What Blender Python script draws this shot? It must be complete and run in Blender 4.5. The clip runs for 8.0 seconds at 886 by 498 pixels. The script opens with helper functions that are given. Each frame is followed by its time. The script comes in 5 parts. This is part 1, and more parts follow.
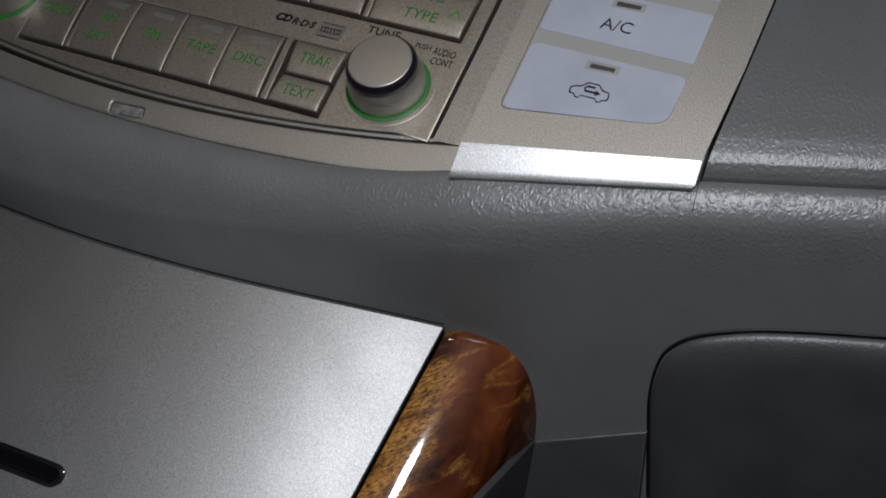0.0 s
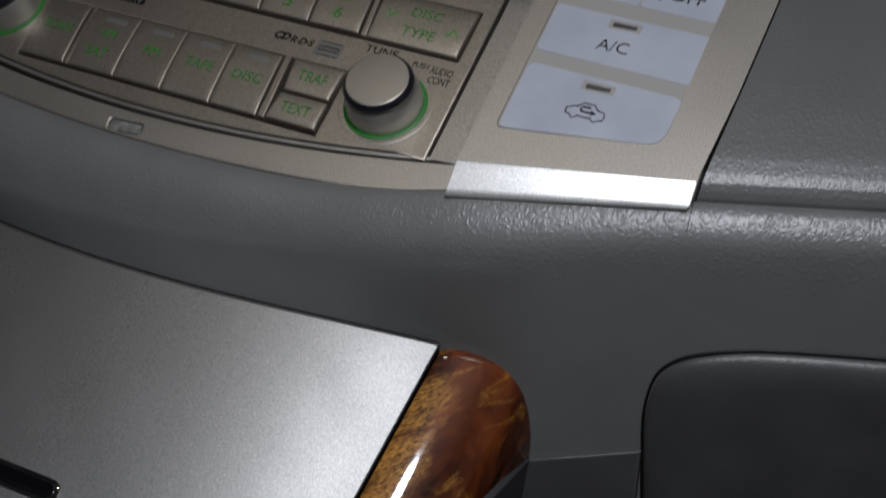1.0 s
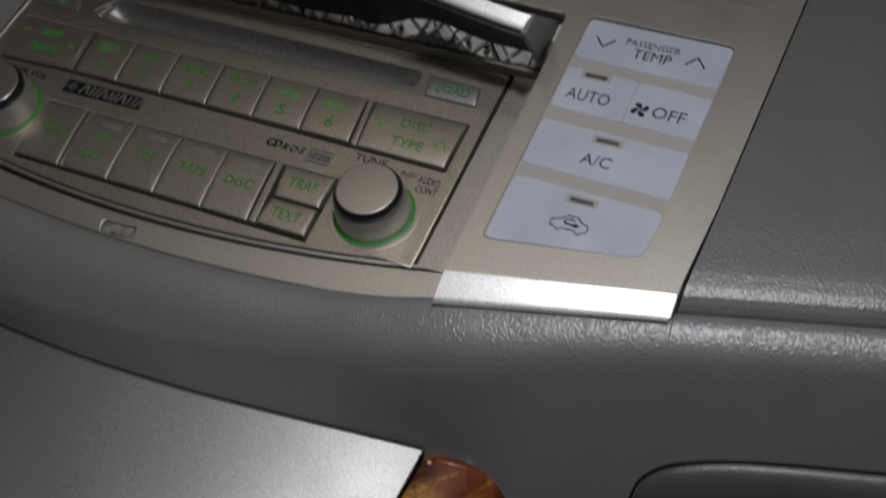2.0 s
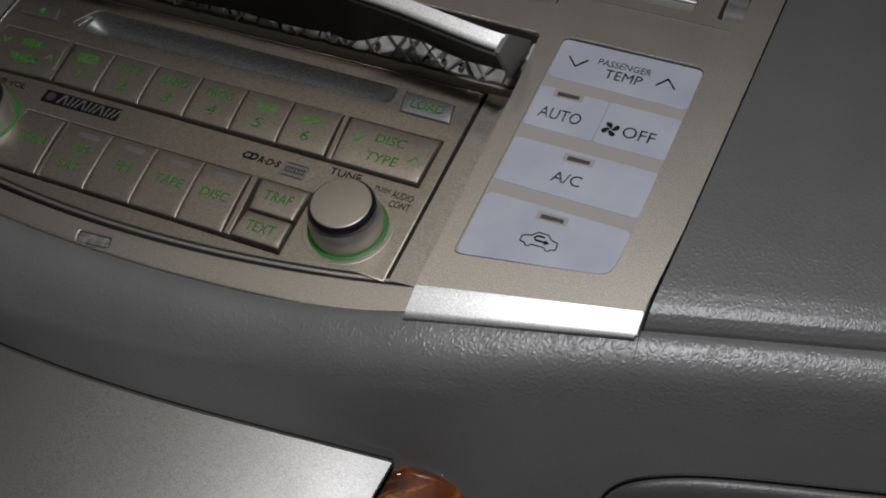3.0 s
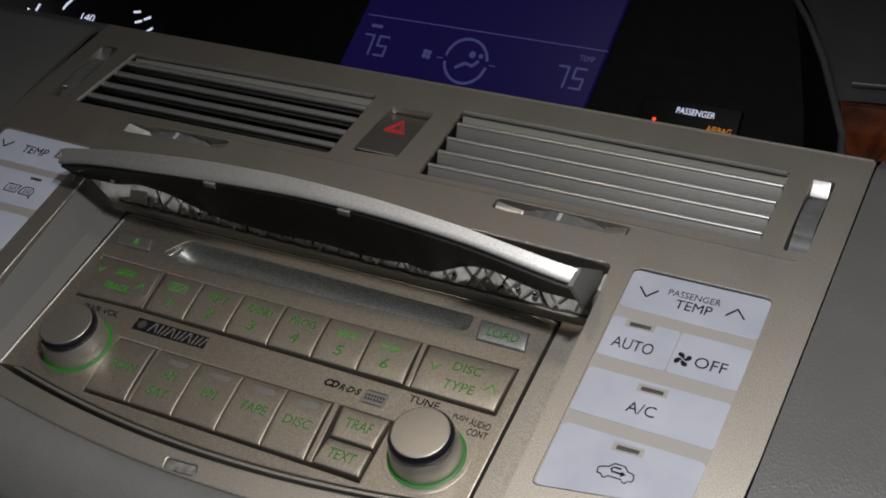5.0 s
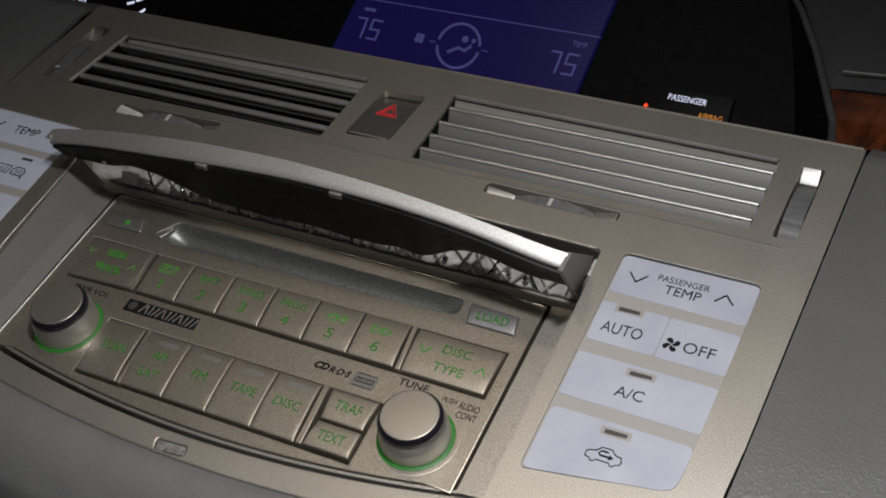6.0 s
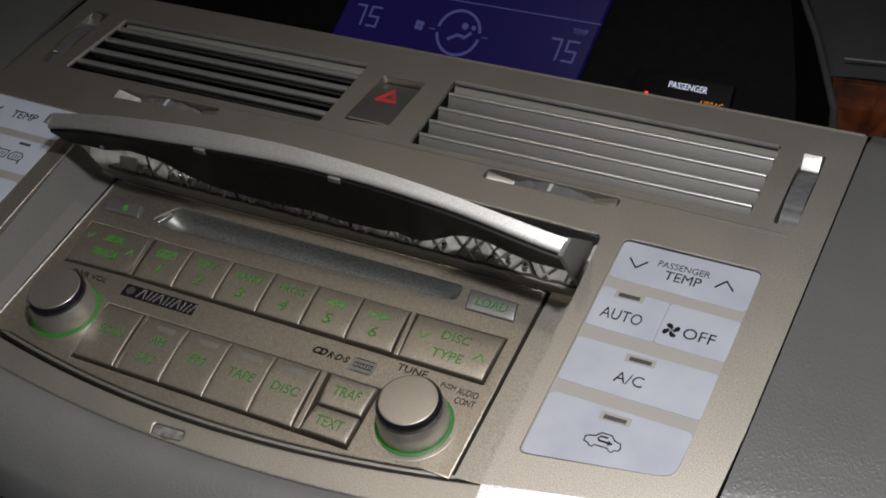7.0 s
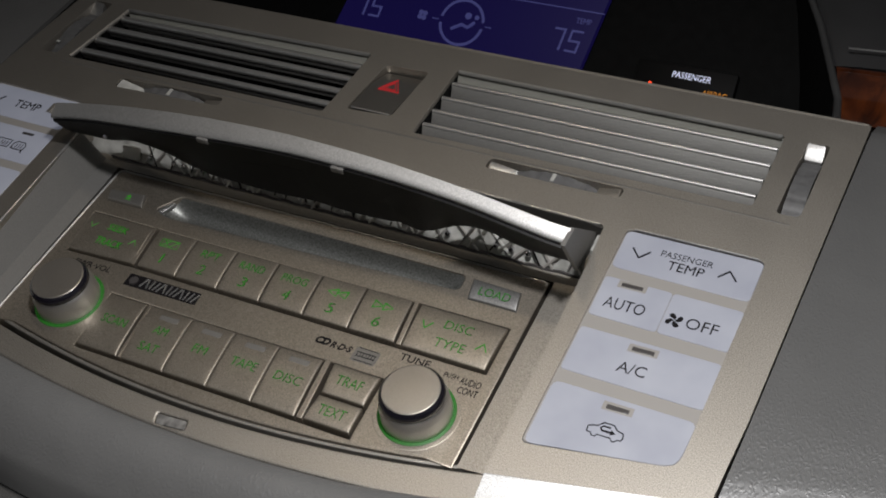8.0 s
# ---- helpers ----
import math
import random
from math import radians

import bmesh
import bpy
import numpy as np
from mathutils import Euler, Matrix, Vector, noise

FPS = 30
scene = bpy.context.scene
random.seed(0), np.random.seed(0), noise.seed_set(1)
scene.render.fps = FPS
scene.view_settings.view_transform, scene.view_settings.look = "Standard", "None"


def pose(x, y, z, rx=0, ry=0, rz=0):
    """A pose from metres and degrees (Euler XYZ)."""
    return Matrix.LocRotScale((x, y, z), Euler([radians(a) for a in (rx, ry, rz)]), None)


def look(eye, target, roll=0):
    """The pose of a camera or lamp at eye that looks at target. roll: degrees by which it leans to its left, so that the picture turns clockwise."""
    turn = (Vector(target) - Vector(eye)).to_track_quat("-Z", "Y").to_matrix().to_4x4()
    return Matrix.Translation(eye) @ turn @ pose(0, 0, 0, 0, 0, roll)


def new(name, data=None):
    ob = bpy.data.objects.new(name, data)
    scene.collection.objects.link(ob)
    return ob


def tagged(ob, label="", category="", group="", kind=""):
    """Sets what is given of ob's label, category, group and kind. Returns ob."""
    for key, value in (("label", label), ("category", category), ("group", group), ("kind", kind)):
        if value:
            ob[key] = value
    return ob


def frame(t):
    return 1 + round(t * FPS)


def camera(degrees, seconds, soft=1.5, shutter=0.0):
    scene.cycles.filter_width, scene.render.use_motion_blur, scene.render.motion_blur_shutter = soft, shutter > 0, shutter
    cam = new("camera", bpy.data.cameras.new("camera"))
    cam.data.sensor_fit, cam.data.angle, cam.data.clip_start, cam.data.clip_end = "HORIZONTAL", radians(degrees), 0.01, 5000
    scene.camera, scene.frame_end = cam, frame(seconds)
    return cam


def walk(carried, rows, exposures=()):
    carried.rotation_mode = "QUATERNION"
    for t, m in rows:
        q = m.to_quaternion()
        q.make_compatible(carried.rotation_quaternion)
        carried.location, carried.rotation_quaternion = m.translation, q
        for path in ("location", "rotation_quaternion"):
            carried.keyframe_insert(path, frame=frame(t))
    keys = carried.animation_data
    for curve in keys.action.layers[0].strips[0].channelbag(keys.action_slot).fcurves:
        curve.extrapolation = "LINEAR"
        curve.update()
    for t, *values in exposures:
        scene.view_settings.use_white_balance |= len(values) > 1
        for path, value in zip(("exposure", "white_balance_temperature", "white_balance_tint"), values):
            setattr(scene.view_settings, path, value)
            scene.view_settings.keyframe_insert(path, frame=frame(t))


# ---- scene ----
SOFT = 1.88
EXPOSURES = [(0.0, -0.9, 6000, 10), (1.0, -0.93, 6010, 10), (1.5, -0.96, 6040, 10), (2.1, -0.9, 6250, 10), (3.5, -0.88, 6300, 10), (4.0, -0.88, 6330, 9), (4.5, -0.6, 6450, 10), (5.0, -0.3, 6480, 10), (6.5, -0.2, 6470, 10), (8.0, -0.27, 6460, 10)]
cam = camera(39.00, 8.0, soft=SOFT, shutter=0.9)
walk(cam, [
    (0.0, pose(0.2966, -0.3710, 0.8962, 60.30, -4.26, 25.17)),
    (0.5, pose(0.2985, -0.3694, 0.8959, 60.56, -4.39, 25.50)),
    (1.0, pose(0.2983, -0.3710, 0.8980, 60.96, -4.59, 25.40)),
    (1.2, pose(0.2989, -0.3732, 0.9011, 61.58, -4.74, 25.35)),
    (1.5, pose(0.2986, -0.3747, 0.9047, 62.50, -5.05, 24.90)),
    (1.7, pose(0.2973, -0.3760, 0.9055, 63.63, -5.46, 24.33)),
    (2.0, pose(0.2959, -0.3780, 0.9070, 65.09, -5.88, 24.67)),
    (2.2, pose(0.2965, -0.3791, 0.9078, 65.63, -5.79, 24.76)),
    (3.3, pose(0.3005, -0.3828, 0.9128, 65.64, -7.26, 23.94)),
    (3.5, pose(0.3010, -0.3838, 0.9139, 65.83, -7.18, 23.97)),
    (4.0, pose(0.2981, -0.3862, 0.9228, 66.67, -7.44, 24.32)),
    (4.1, pose(0.2977, -0.3873, 0.9251, 67.93, -6.37, 24.15)),
    (4.2, pose(0.2964, -0.3883, 0.9274, 69.45, -6.16, 24.52)),
    (4.3, pose(0.2956, -0.3894, 0.9298, 71.23, -5.24, 25.00)),
    (4.4, pose(0.2953, -0.3915, 0.9320, 72.76, -5.34, 25.73)),
    (4.5, pose(0.2943, -0.3909, 0.9332, 73.41, -5.59, 26.25)),
    (5.0, pose(0.2963, -0.3918, 0.9304, 73.77, -5.73, 26.70)),
    (5.2, pose(0.2967, -0.3922, 0.9305, 73.47, -5.87, 26.49)),
    (6.3, pose(0.2973, -0.3934, 0.9301, 73.11, -6.39, 26.50)),
    (6.5, pose(0.2974, -0.3936, 0.9300, 73.14, -6.41, 26.47)),
    (7.0, pose(0.2970, -0.3919, 0.9265, 72.84, -6.54, 26.48)),
    (7.5, pose(0.2964, -0.3925, 0.9269, 72.60, -6.66, 26.59)),
    (8.0, pose(0.2972, -0.3917, 0.9264, 72.37, -6.53, 26.65)),
], EXPOSURES)

# ---- world, lamp -------------------------------------------------------
SLOPE = 33.0                      # slope of the centre stack, degrees from level
PANEL = pose(0, 0, 0.75, SLOPE)   # panel space: x right, y up the stack, z out of it
MM = 0.001

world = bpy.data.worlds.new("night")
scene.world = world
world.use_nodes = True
# faint fill light added from behind the car, fading towards the dark ahead
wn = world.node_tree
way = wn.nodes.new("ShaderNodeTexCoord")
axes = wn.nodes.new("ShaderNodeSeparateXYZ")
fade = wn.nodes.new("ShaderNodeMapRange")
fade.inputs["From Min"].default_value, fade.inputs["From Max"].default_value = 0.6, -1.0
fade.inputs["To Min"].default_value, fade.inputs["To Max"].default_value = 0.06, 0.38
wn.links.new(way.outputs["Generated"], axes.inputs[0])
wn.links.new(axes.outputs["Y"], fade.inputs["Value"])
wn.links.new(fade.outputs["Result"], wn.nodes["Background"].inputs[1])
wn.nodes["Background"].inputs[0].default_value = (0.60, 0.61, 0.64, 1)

LAMP_AT, LAMP_TO = (0.25, -0.31, 1.195), (0.24, -0.22, 0.60)


def lamp(name, eye, target, watts, size, colour):
    data = bpy.data.lights.new(name, "AREA")
    data.energy, data.shape, data.size, data.color = watts, "DISK", size, colour
    data.spread = radians(122)
    ob = new(name, data)
    ob.matrix_world = look(eye, target)
    return ob


lamp("map_lamp", LAMP_AT, LAMP_TO, 2.6, 0.05, (1.0, 0.985, 0.98))
lamp("dome_lamp", (0.0, -0.12, 1.21), (0.12, -0.12, 0.70), 0.11, 0.045, (1.0, 0.84, 0.64))


# ---- materials ---------------------------------------------------------
def material(name, colour, rough=0.5, metal=0.0, **more):
    m = bpy.data.materials.new(name)
    m.use_nodes = True
    b = m.node_tree.nodes["Principled BSDF"]
    b.inputs["Base Color"].default_value = (*colour, 1)
    b.inputs["Roughness"].default_value = rough
    b.inputs["Metallic"].default_value = metal
    for key, value in more.items():
        b.inputs[key.replace("_", " ")].default_value = value
    return m


def node(m, kind, **inputs):
    n = m.node_tree.nodes.new(kind)
    for key, value in inputs.items():
        n.inputs[key.replace("_", " ")].default_value = value
    return n


def link(m, a, out, b, inp):
    m.node_tree.links.new(a.outputs[out], b.inputs[inp])


def coords(m, scale=(1, 1, 1)):
    tc = node(m, "ShaderNodeTexCoord")
    mp = node(m, "ShaderNodeMapping", Scale=scale)
    link(m, tc, "Object", mp, "Vector")
    return mp


def ramp(m, stops):
    n = m.node_tree.nodes.new("ShaderNodeValToRGB")
    els = n.color_ramp.elements
    while len(els) < len(stops):
        els.new(0.5)
    for e, (p, c) in zip(els, stops):
        e.position, e.color = p, (*c, 1)
    return n


def varied(m, scale, low, high, detail=3.0, into="Base Color"):
    """Noise between two colours into the base colour."""
    b = m.node_tree.nodes["Principled BSDF"]
    n = node(m, "ShaderNodeTexNoise", Scale=scale, Detail=detail)
    r = ramp(m, [(0.3, low), (0.7, high)])
    link(m, coords(m), "Vector", n, "Vector")
    link(m, n, "Fac", r, "Fac")
    link(m, r, "Color", b, into)
    return r


def bumped(m, source, strength, distance):
    b = m.node_tree.nodes["Principled BSDF"]
    bp = node(m, "ShaderNodeBump", Strength=strength, Distance=distance)
    link(m, source[0], source[1], bp, "Height")
    link(m, bp, "Normal", b, "Normal")
    return bp


def leather(name, low, high, rough, strength=0.3, scale=400.0, smooth_below=None):
    m = material(name, high, rough)
    varied(m, 55.0, low, high, 6.0)
    mp = coords(m, (1.0, 0.75, 1.0))
    warp = node(m, "ShaderNodeTexNoise", Scale=330.0, Detail=3.0)
    link(m, mp, "Vector", warp, "Vector")
    add = node(m, "ShaderNodeVectorMath")
    add.operation = "MULTIPLY_ADD"
    add.inputs[1].default_value = (0.0034, 0.0034, 0.0034)
    link(m, warp, "Color", add, 0)
    link(m, mp, "Vector", add, 2)
    cells = node(m, "ShaderNodeTexVoronoi", Scale=scale)
    cells.feature = "DISTANCE_TO_EDGE"
    link(m, add, "Vector", cells, "Vector")
    cap = node(m, "ShaderNodeMapRange")
    cap.inputs["From Max"].default_value = 0.5
    cap.interpolation_type = "SMOOTHSTEP"
    link(m, cells, "Distance", cap, "Value")
    fine = node(m, "ShaderNodeTexNoise", Scale=1500.0, Detail=3.0)
    link(m, mp, "Vector", fine, "Vector")
    mix = node(m, "ShaderNodeMath")
    mix.operation = "MULTIPLY_ADD"
    mix.inputs[1].default_value = 0.35
    link(m, fine, "Fac", mix, 0)
    link(m, cap, "Result", mix, 2)
    bump = bumped(m, (mix, "Value"), strength, 0.0004)
    if smooth_below is not None:
        axes = node(m, "ShaderNodeSeparateXYZ")
        link(m, coords(m), "Vector", axes, 0)
        press = node(m, "ShaderNodeMapRange")
        press.inputs["From Min"].default_value, press.inputs["From Max"].default_value = smooth_below, smooth_below + 0.014
        press.inputs["To Min"].default_value, press.inputs["To Max"].default_value = strength * 0.3, strength
        link(m, axes, "Z", press, "Value")
        link(m, press, "Result", bump, "Strength")
    return m


def metal_paint(name, low, high, rough, metal, grain=2600.0, strength=0.035):
    m = material(name, high, rough, metal)
    varied(m, grain, low, high, 2.0)
    fine = node(m, "ShaderNodeTexNoise", Scale=grain * 0.7, Detail=2.0)
    link(m, coords(m), "Vector", fine, "Vector")
    bumped(m, (fine, "Fac"), strength, 0.0002)
    wear = node(m, "ShaderNodeTexNoise", Scale=45.0, Detail=5.0)
    link(m, coords(m), "Vector", wear, "Vector")
    r = node(m, "ShaderNodeMapRange")
    r.inputs["To Min"].default_value, r.inputs["To Max"].default_value = rough - 0.05, rough + 0.06
    link(m, wear, "Fac", r, "Value")
    link(m, r, "Result", m.node_tree.nodes["Principled BSDF"], "Roughness")
    return m


def glow(name, colour, power):
    m = material(name, tuple(c * 0.3 for c in colour), 0.5)
    b = m.node_tree.nodes["Principled BSDF"]
    b.inputs["Emission Color"].default_value = (*colour, 1)
    b.inputs["Emission Strength"].default_value = power
    return m


def burl(name, flecks):
    """Lacquered burl: red-brown figure, dark streaks and, where flecks is set, feathery golden patches."""
    m = material(name, (0.1, 0.025, 0.006), 0.5, 0.0, Coat_Weight=1.0, Coat_Roughness=0.05, Specular_IOR_Level=0.1)
    b = m.node_tree.nodes["Principled BSDF"]
    n = node(m, "ShaderNodeTexNoise", Scale=46.0, Detail=7.0, Roughness=0.6, Distortion=0.9)
    link(m, coords(m, (1.0, 0.45, 1.0)), "Vector", n, "Vector")
    r = ramp(m, [(0.30, (0.014, 0.0035, 0.0015)), (0.48, (0.060, 0.0135, 0.0033)), (0.70, (0.15, 0.038, 0.007))])
    link(m, n, "Fac", r, "Fac")
    turned = coords(m)
    turned.inputs["Rotation"].default_value = (0.0, 0.0, -0.87)
    drawn = node(m, "ShaderNodeMapping", Scale=(0.32, 1.0, 1.0))
    link(m, turned, "Vector", drawn, "Vector")
    streak = node(m, "ShaderNodeTexNoise", Scale=120.0, Detail=4.0, Distortion=0.6)
    link(m, coords(m, (1.0, 0.25, 1.0)), "Vector", streak, "Vector")
    shade = node(m, "ShaderNodeMapRange")
    shade.inputs["From Min"].default_value, shade.inputs["From Max"].default_value = 0.30, 0.46
    shade.inputs["To Min"].default_value = 0.25
    link(m, streak, "Fac", shade, "Value")
    dark = m.node_tree.nodes.new("ShaderNodeMixRGB")
    dark.blend_type = "MULTIPLY"
    dark.inputs[0].default_value = 1.0
    link(m, r, "Color", dark, 1)
    link(m, shade, "Result", dark, 2)
    last = dark
    if flecks:
        patch = node(m, "ShaderNodeTexNoise", Scale=120.0, Detail=3.0, Distortion=0.7)
        link(m, drawn, "Vector", patch, "Vector")
        fleck = node(m, "ShaderNodeTexNoise", Scale=1500.0, Detail=5.0, Roughness=0.65, Distortion=0.3)
        link(m, drawn, "Vector", fleck, "Vector")
        axes = node(m, "ShaderNodeSeparateXYZ")
        link(m, coords(m), "Vector", axes, 0)
        side = node(m, "ShaderNodeMapRange")
        side.inputs["From Min"].default_value, side.inputs["From Max"].default_value = 0.001, -0.016
        side.inputs["To Max"].default_value = 0.22
        link(m, axes, "X", side, "Value")
        total = node(m, "ShaderNodeMath")
        total.operation = "ADD"
        link(m, patch, "Fac", total, 0)
        link(m, side, "Result", total, 1)
        spread = node(m, "ShaderNodeMapRange")
        spread.inputs["From Min"].default_value, spread.inputs["From Max"].default_value = 0.60, 0.80
        link(m, total, "Value", spread, "Value")
        grain = node(m, "ShaderNodeMapRange")
        grain.inputs["From Min"].default_value, grain.inputs["From Max"].default_value = 0.36, 0.62
        link(m, fleck, "Fac", grain, "Value")
        cut = node(m, "ShaderNodeMath")
        cut.operation = "MULTIPLY"
        link(m, spread, "Result", cut, 0)
        link(m, grain, "Result", cut, 1)
        gold = m.node_tree.nodes.new("ShaderNodeMixRGB")
        gold.inputs[2].default_value = (0.40, 0.19, 0.035, 1)
        link(m, cut, "Value", gold, 0)
        link(m, dark, "Color", gold, 1)
        last = gold
    link(m, last, "Color", b, "Base Color")
    return m


LEATHER = leather("grey_leather", (0.088, 0.0878, 0.087), (0.098, 0.0978, 0.0965), 0.39, 0.2, 640.0)
ROLL_LEATHER = leather("coarse_grey_leather", (0.115, 0.1148, 0.1135), (0.127, 0.1268, 0.125), 0.38, 0.30, 560.0, -0.008)
PLASTIC_DARK = leather("dark_grained_plastic", (0.039, 0.039, 0.039), (0.052, 0.052, 0.052), 0.42, 0.14, 800.0)
FLANK = leather("black_grained_plastic", (0.022, 0.022, 0.023), (0.030, 0.030, 0.031), 0.5, 0.06, 900.0)
PLASTIC_MID = leather("grey_lower_plastic", (0.024, 0.024, 0.025), (0.032, 0.032, 0.033), 0.45, 0.1, 900.0)
KNURL = material("knurled_grey_plastic", (0.12, 0.118, 0.112), 0.5)
varied(KNURL, 400.0, (0.075, 0.075, 0.076), (0.11, 0.11, 0.111))
BEZEL = metal_paint("champagne_silver_paint", (0.24, 0.223, 0.199), (0.50, 0.467, 0.416), 0.51, 0.93, 2500.0, 0.11)
RADIO = metal_paint("darker_champagne_paint", (0.22, 0.198, 0.167), (0.43, 0.387, 0.327), 0.49, 0.93, 2500.0, 0.10)
SURROUND = metal_paint("grey_silver_paint", (0.29, 0.275, 0.255), (0.38, 0.365, 0.34), 0.50, 0.9)
# lighter than the paint around it: highlights along edges put into the colour
EDGE_HIGHLIGHT = metal_paint("edge_highlight_paint", (0.50, 0.495, 0.485), (0.64, 0.635, 0.62), 0.36, 0.9)
SLAT = metal_paint("slat_grey_paint", (0.28, 0.277, 0.267), (0.38, 0.375, 0.36), 0.5, 0.7)
SILVER = metal_paint("bright_silver_paint", (0.30, 0.298, 0.292), (0.60, 0.597, 0.59), 0.41, 0.95, 2600.0, 0.08)
LID_SILVER = metal_paint("sparkling_lid_silver", (0.36, 0.357, 0.35), (0.58, 0.576, 0.566), 0.55, 0.93, 2200.0, 0.10)
SHADE_TAUPE = metal_paint("dark_taupe_shade", (0.10, 0.096, 0.088), (0.15, 0.144, 0.132), 0.55, 0.4)
INDICATOR = metal_paint("smoked_indicator_plastic", (0.16, 0.153, 0.142), (0.205, 0.196, 0.182), 0.5, 0.5)
SATIN = metal_paint("satin_silver_paint", (0.19, 0.188, 0.184), (0.32, 0.316, 0.308), 0.50, 0.95, 2300.0, 0.10)
RECESS = metal_paint("matt_shade_grey", (0.16, 0.157, 0.15), (0.21, 0.205, 0.196), 0.56, 0.4)
MATT = metal_paint("matt_champagne_paint", (0.25, 0.235, 0.21), (0.32, 0.30, 0.268), 0.58, 0.3)
HOLLOW = metal_paint("sparkling_grey_metal", (0.16, 0.165, 0.155), (0.36, 0.365, 0.35), 0.44, 0.85, 1500.0, 0.14)
LEDGE = metal_paint("matt_olive_grey_paint", (0.20, 0.198, 0.176), (0.26, 0.257, 0.23), 0.6, 0.1)
CAP = metal_paint("satin_knob_metal", (0.30, 0.278, 0.248), (0.36, 0.334, 0.30), 0.46, 0.9, 3500.0, 0.02)
SKIRT = metal_paint("glossy_grey_metal", (0.60, 0.588, 0.565), (0.70, 0.688, 0.66), 0.40, 0.95, 3500.0, 0.01)
ROCKER = metal_paint("satin_switch_metal", (0.36, 0.34, 0.31), (0.42, 0.40, 0.36), 0.33, 0.95, 3500.0, 0.015)
CHROME = material("chrome", (0.75, 0.75, 0.78), 0.06, 1.0)
DARK_CHROME = material("black_chrome", (0.010, 0.009, 0.013), 0.06, 0.0, Specular_IOR_Level=0.7)
BLACK = material("black_plastic", (0.004, 0.004, 0.005), 0.5, Specular_IOR_Level=0.2)
varied(BLACK, 300.0, (0.003, 0.003, 0.003), (0.006, 0.006, 0.0065))
GLOSS = material("black_gloss", (0.003, 0.003, 0.004), 0.12)
INK = material("dark_ink", (0.008, 0.007, 0.008), 0.6, Specular_IOR_Level=0.1)
HOOD = material("matt_black_hood", (0.0015, 0.0015, 0.0017), 0.7, Specular_IOR_Level=0.08)
varied(HOOD, 200.0, (0.0035, 0.0036, 0.0036), (0.0060, 0.0061, 0.0061))
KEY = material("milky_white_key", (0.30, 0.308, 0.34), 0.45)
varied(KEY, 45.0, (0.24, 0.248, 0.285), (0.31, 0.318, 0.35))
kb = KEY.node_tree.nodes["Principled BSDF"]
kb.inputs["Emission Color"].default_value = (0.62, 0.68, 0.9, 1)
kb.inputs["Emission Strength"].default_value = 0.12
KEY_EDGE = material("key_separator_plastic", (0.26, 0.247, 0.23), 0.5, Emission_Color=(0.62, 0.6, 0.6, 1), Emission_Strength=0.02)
CLEAR = material("clear_rib_plastic", (0.55, 0.55, 0.52), 0.2, Transmission_Weight=0.35)
LENS = material("smoky_lens", (0.34, 0.33, 0.315), 0.3, 0.6)
varied(LENS, 260.0, (0.16, 0.155, 0.15), (0.46, 0.45, 0.43), 2.0)
GREEN = glow("green_backlight", (0.045, 0.42, 0.02), 0.38)
RING = glow("green_ring_light", (0.035, 0.30, 0.025), 0.15)
RED = glow("red_backlight", (0.9, 0.03, 0.04), 0.3)
SCREEN = glow("blue_display", (0.009, 0.006, 0.066), 0.54)
SCREEN.node_tree.nodes["Principled BSDF"].inputs["Specular IOR Level"].default_value = 0.15
SCREEN_INK = glow("pale_display_segments", (0.048, 0.05, 0.17), 0.8)
WHITE_LIT = glow("white_lit_lettering", (0.75, 0.78, 1.0), 1.0)
AMBER = glow("amber_lit_lettering", (0.55, 0.20, 0.01), 0.9)
RED_LIT = glow("red_lit_icon", (1.0, 0.06, 0.01), 1.5)
TELLTALE = material("dark_telltale_plastic", (0.0025, 0.0024, 0.0025), 0.6, Specular_IOR_Level=0.15)
UNLIT = material("unlit_smoked_lens", (0.05, 0.046, 0.046), 0.35)
WOOD = burl("burl_wood", True)
WOOD_PLAIN = burl("plain_burl_wood", False)
FABRIC = material("dark_cabin_lining", (0.05, 0.05, 0.052), 0.9)
varied(FABRIC, 90.0, (0.04, 0.04, 0.042), (0.06, 0.06, 0.062))
LINING = material("light_headlining", (0.45, 0.44, 0.42), 0.95)
varied(LINING, 120.0, (0.40, 0.39, 0.37), (0.50, 0.49, 0.47))
PALE = material("pale_grey_plastic", (0.40, 0.405, 0.375), 0.3)
varied(PALE, 160.0, (0.34, 0.34, 0.32), (0.56, 0.56, 0.53))


# ---- building helpers (panel millimetres) ------------------------------
def thing(name, label="", category="", at=(0, 0, 0), group="", kind=""):
    ob = new(name)
    ob.matrix_world = PANEL @ Matrix.Translation(Vector(at) * MM)
    ob["at"] = [float(a) for a in at]
    return tagged(ob, label, category, group, kind)


def mesh_of(name, bm, mat, at, smooth=True):
    for v in bm.verts:
        v.co = (v.co - Vector(at)) * MM
    bmesh.ops.recalc_face_normals(bm, faces=bm.faces[:])
    for f in bm.faces:
        f.smooth = smooth == "all" or (smooth and abs(f.normal.z) < 0.9995)
    for e in bm.edges:
        if len(e.link_faces) == 2:
            e.smooth = all(f.smooth for f in e.link_faces) and e.calc_face_angle(0.0) < radians(40)
    me = bpy.data.meshes.new(name)
    bm.to_mesh(me)
    bm.free()
    me.materials.append(mat)
    return me


def origin(ob):
    while ob.parent:
        ob = ob.parent
    return tuple(ob["at"])


def part(name, bm, mat, parent, label="", smooth=True):
    ob = new(name, mesh_of(name, bm, mat, origin(parent), smooth))
    ob.parent = parent
    return tagged(ob, label)


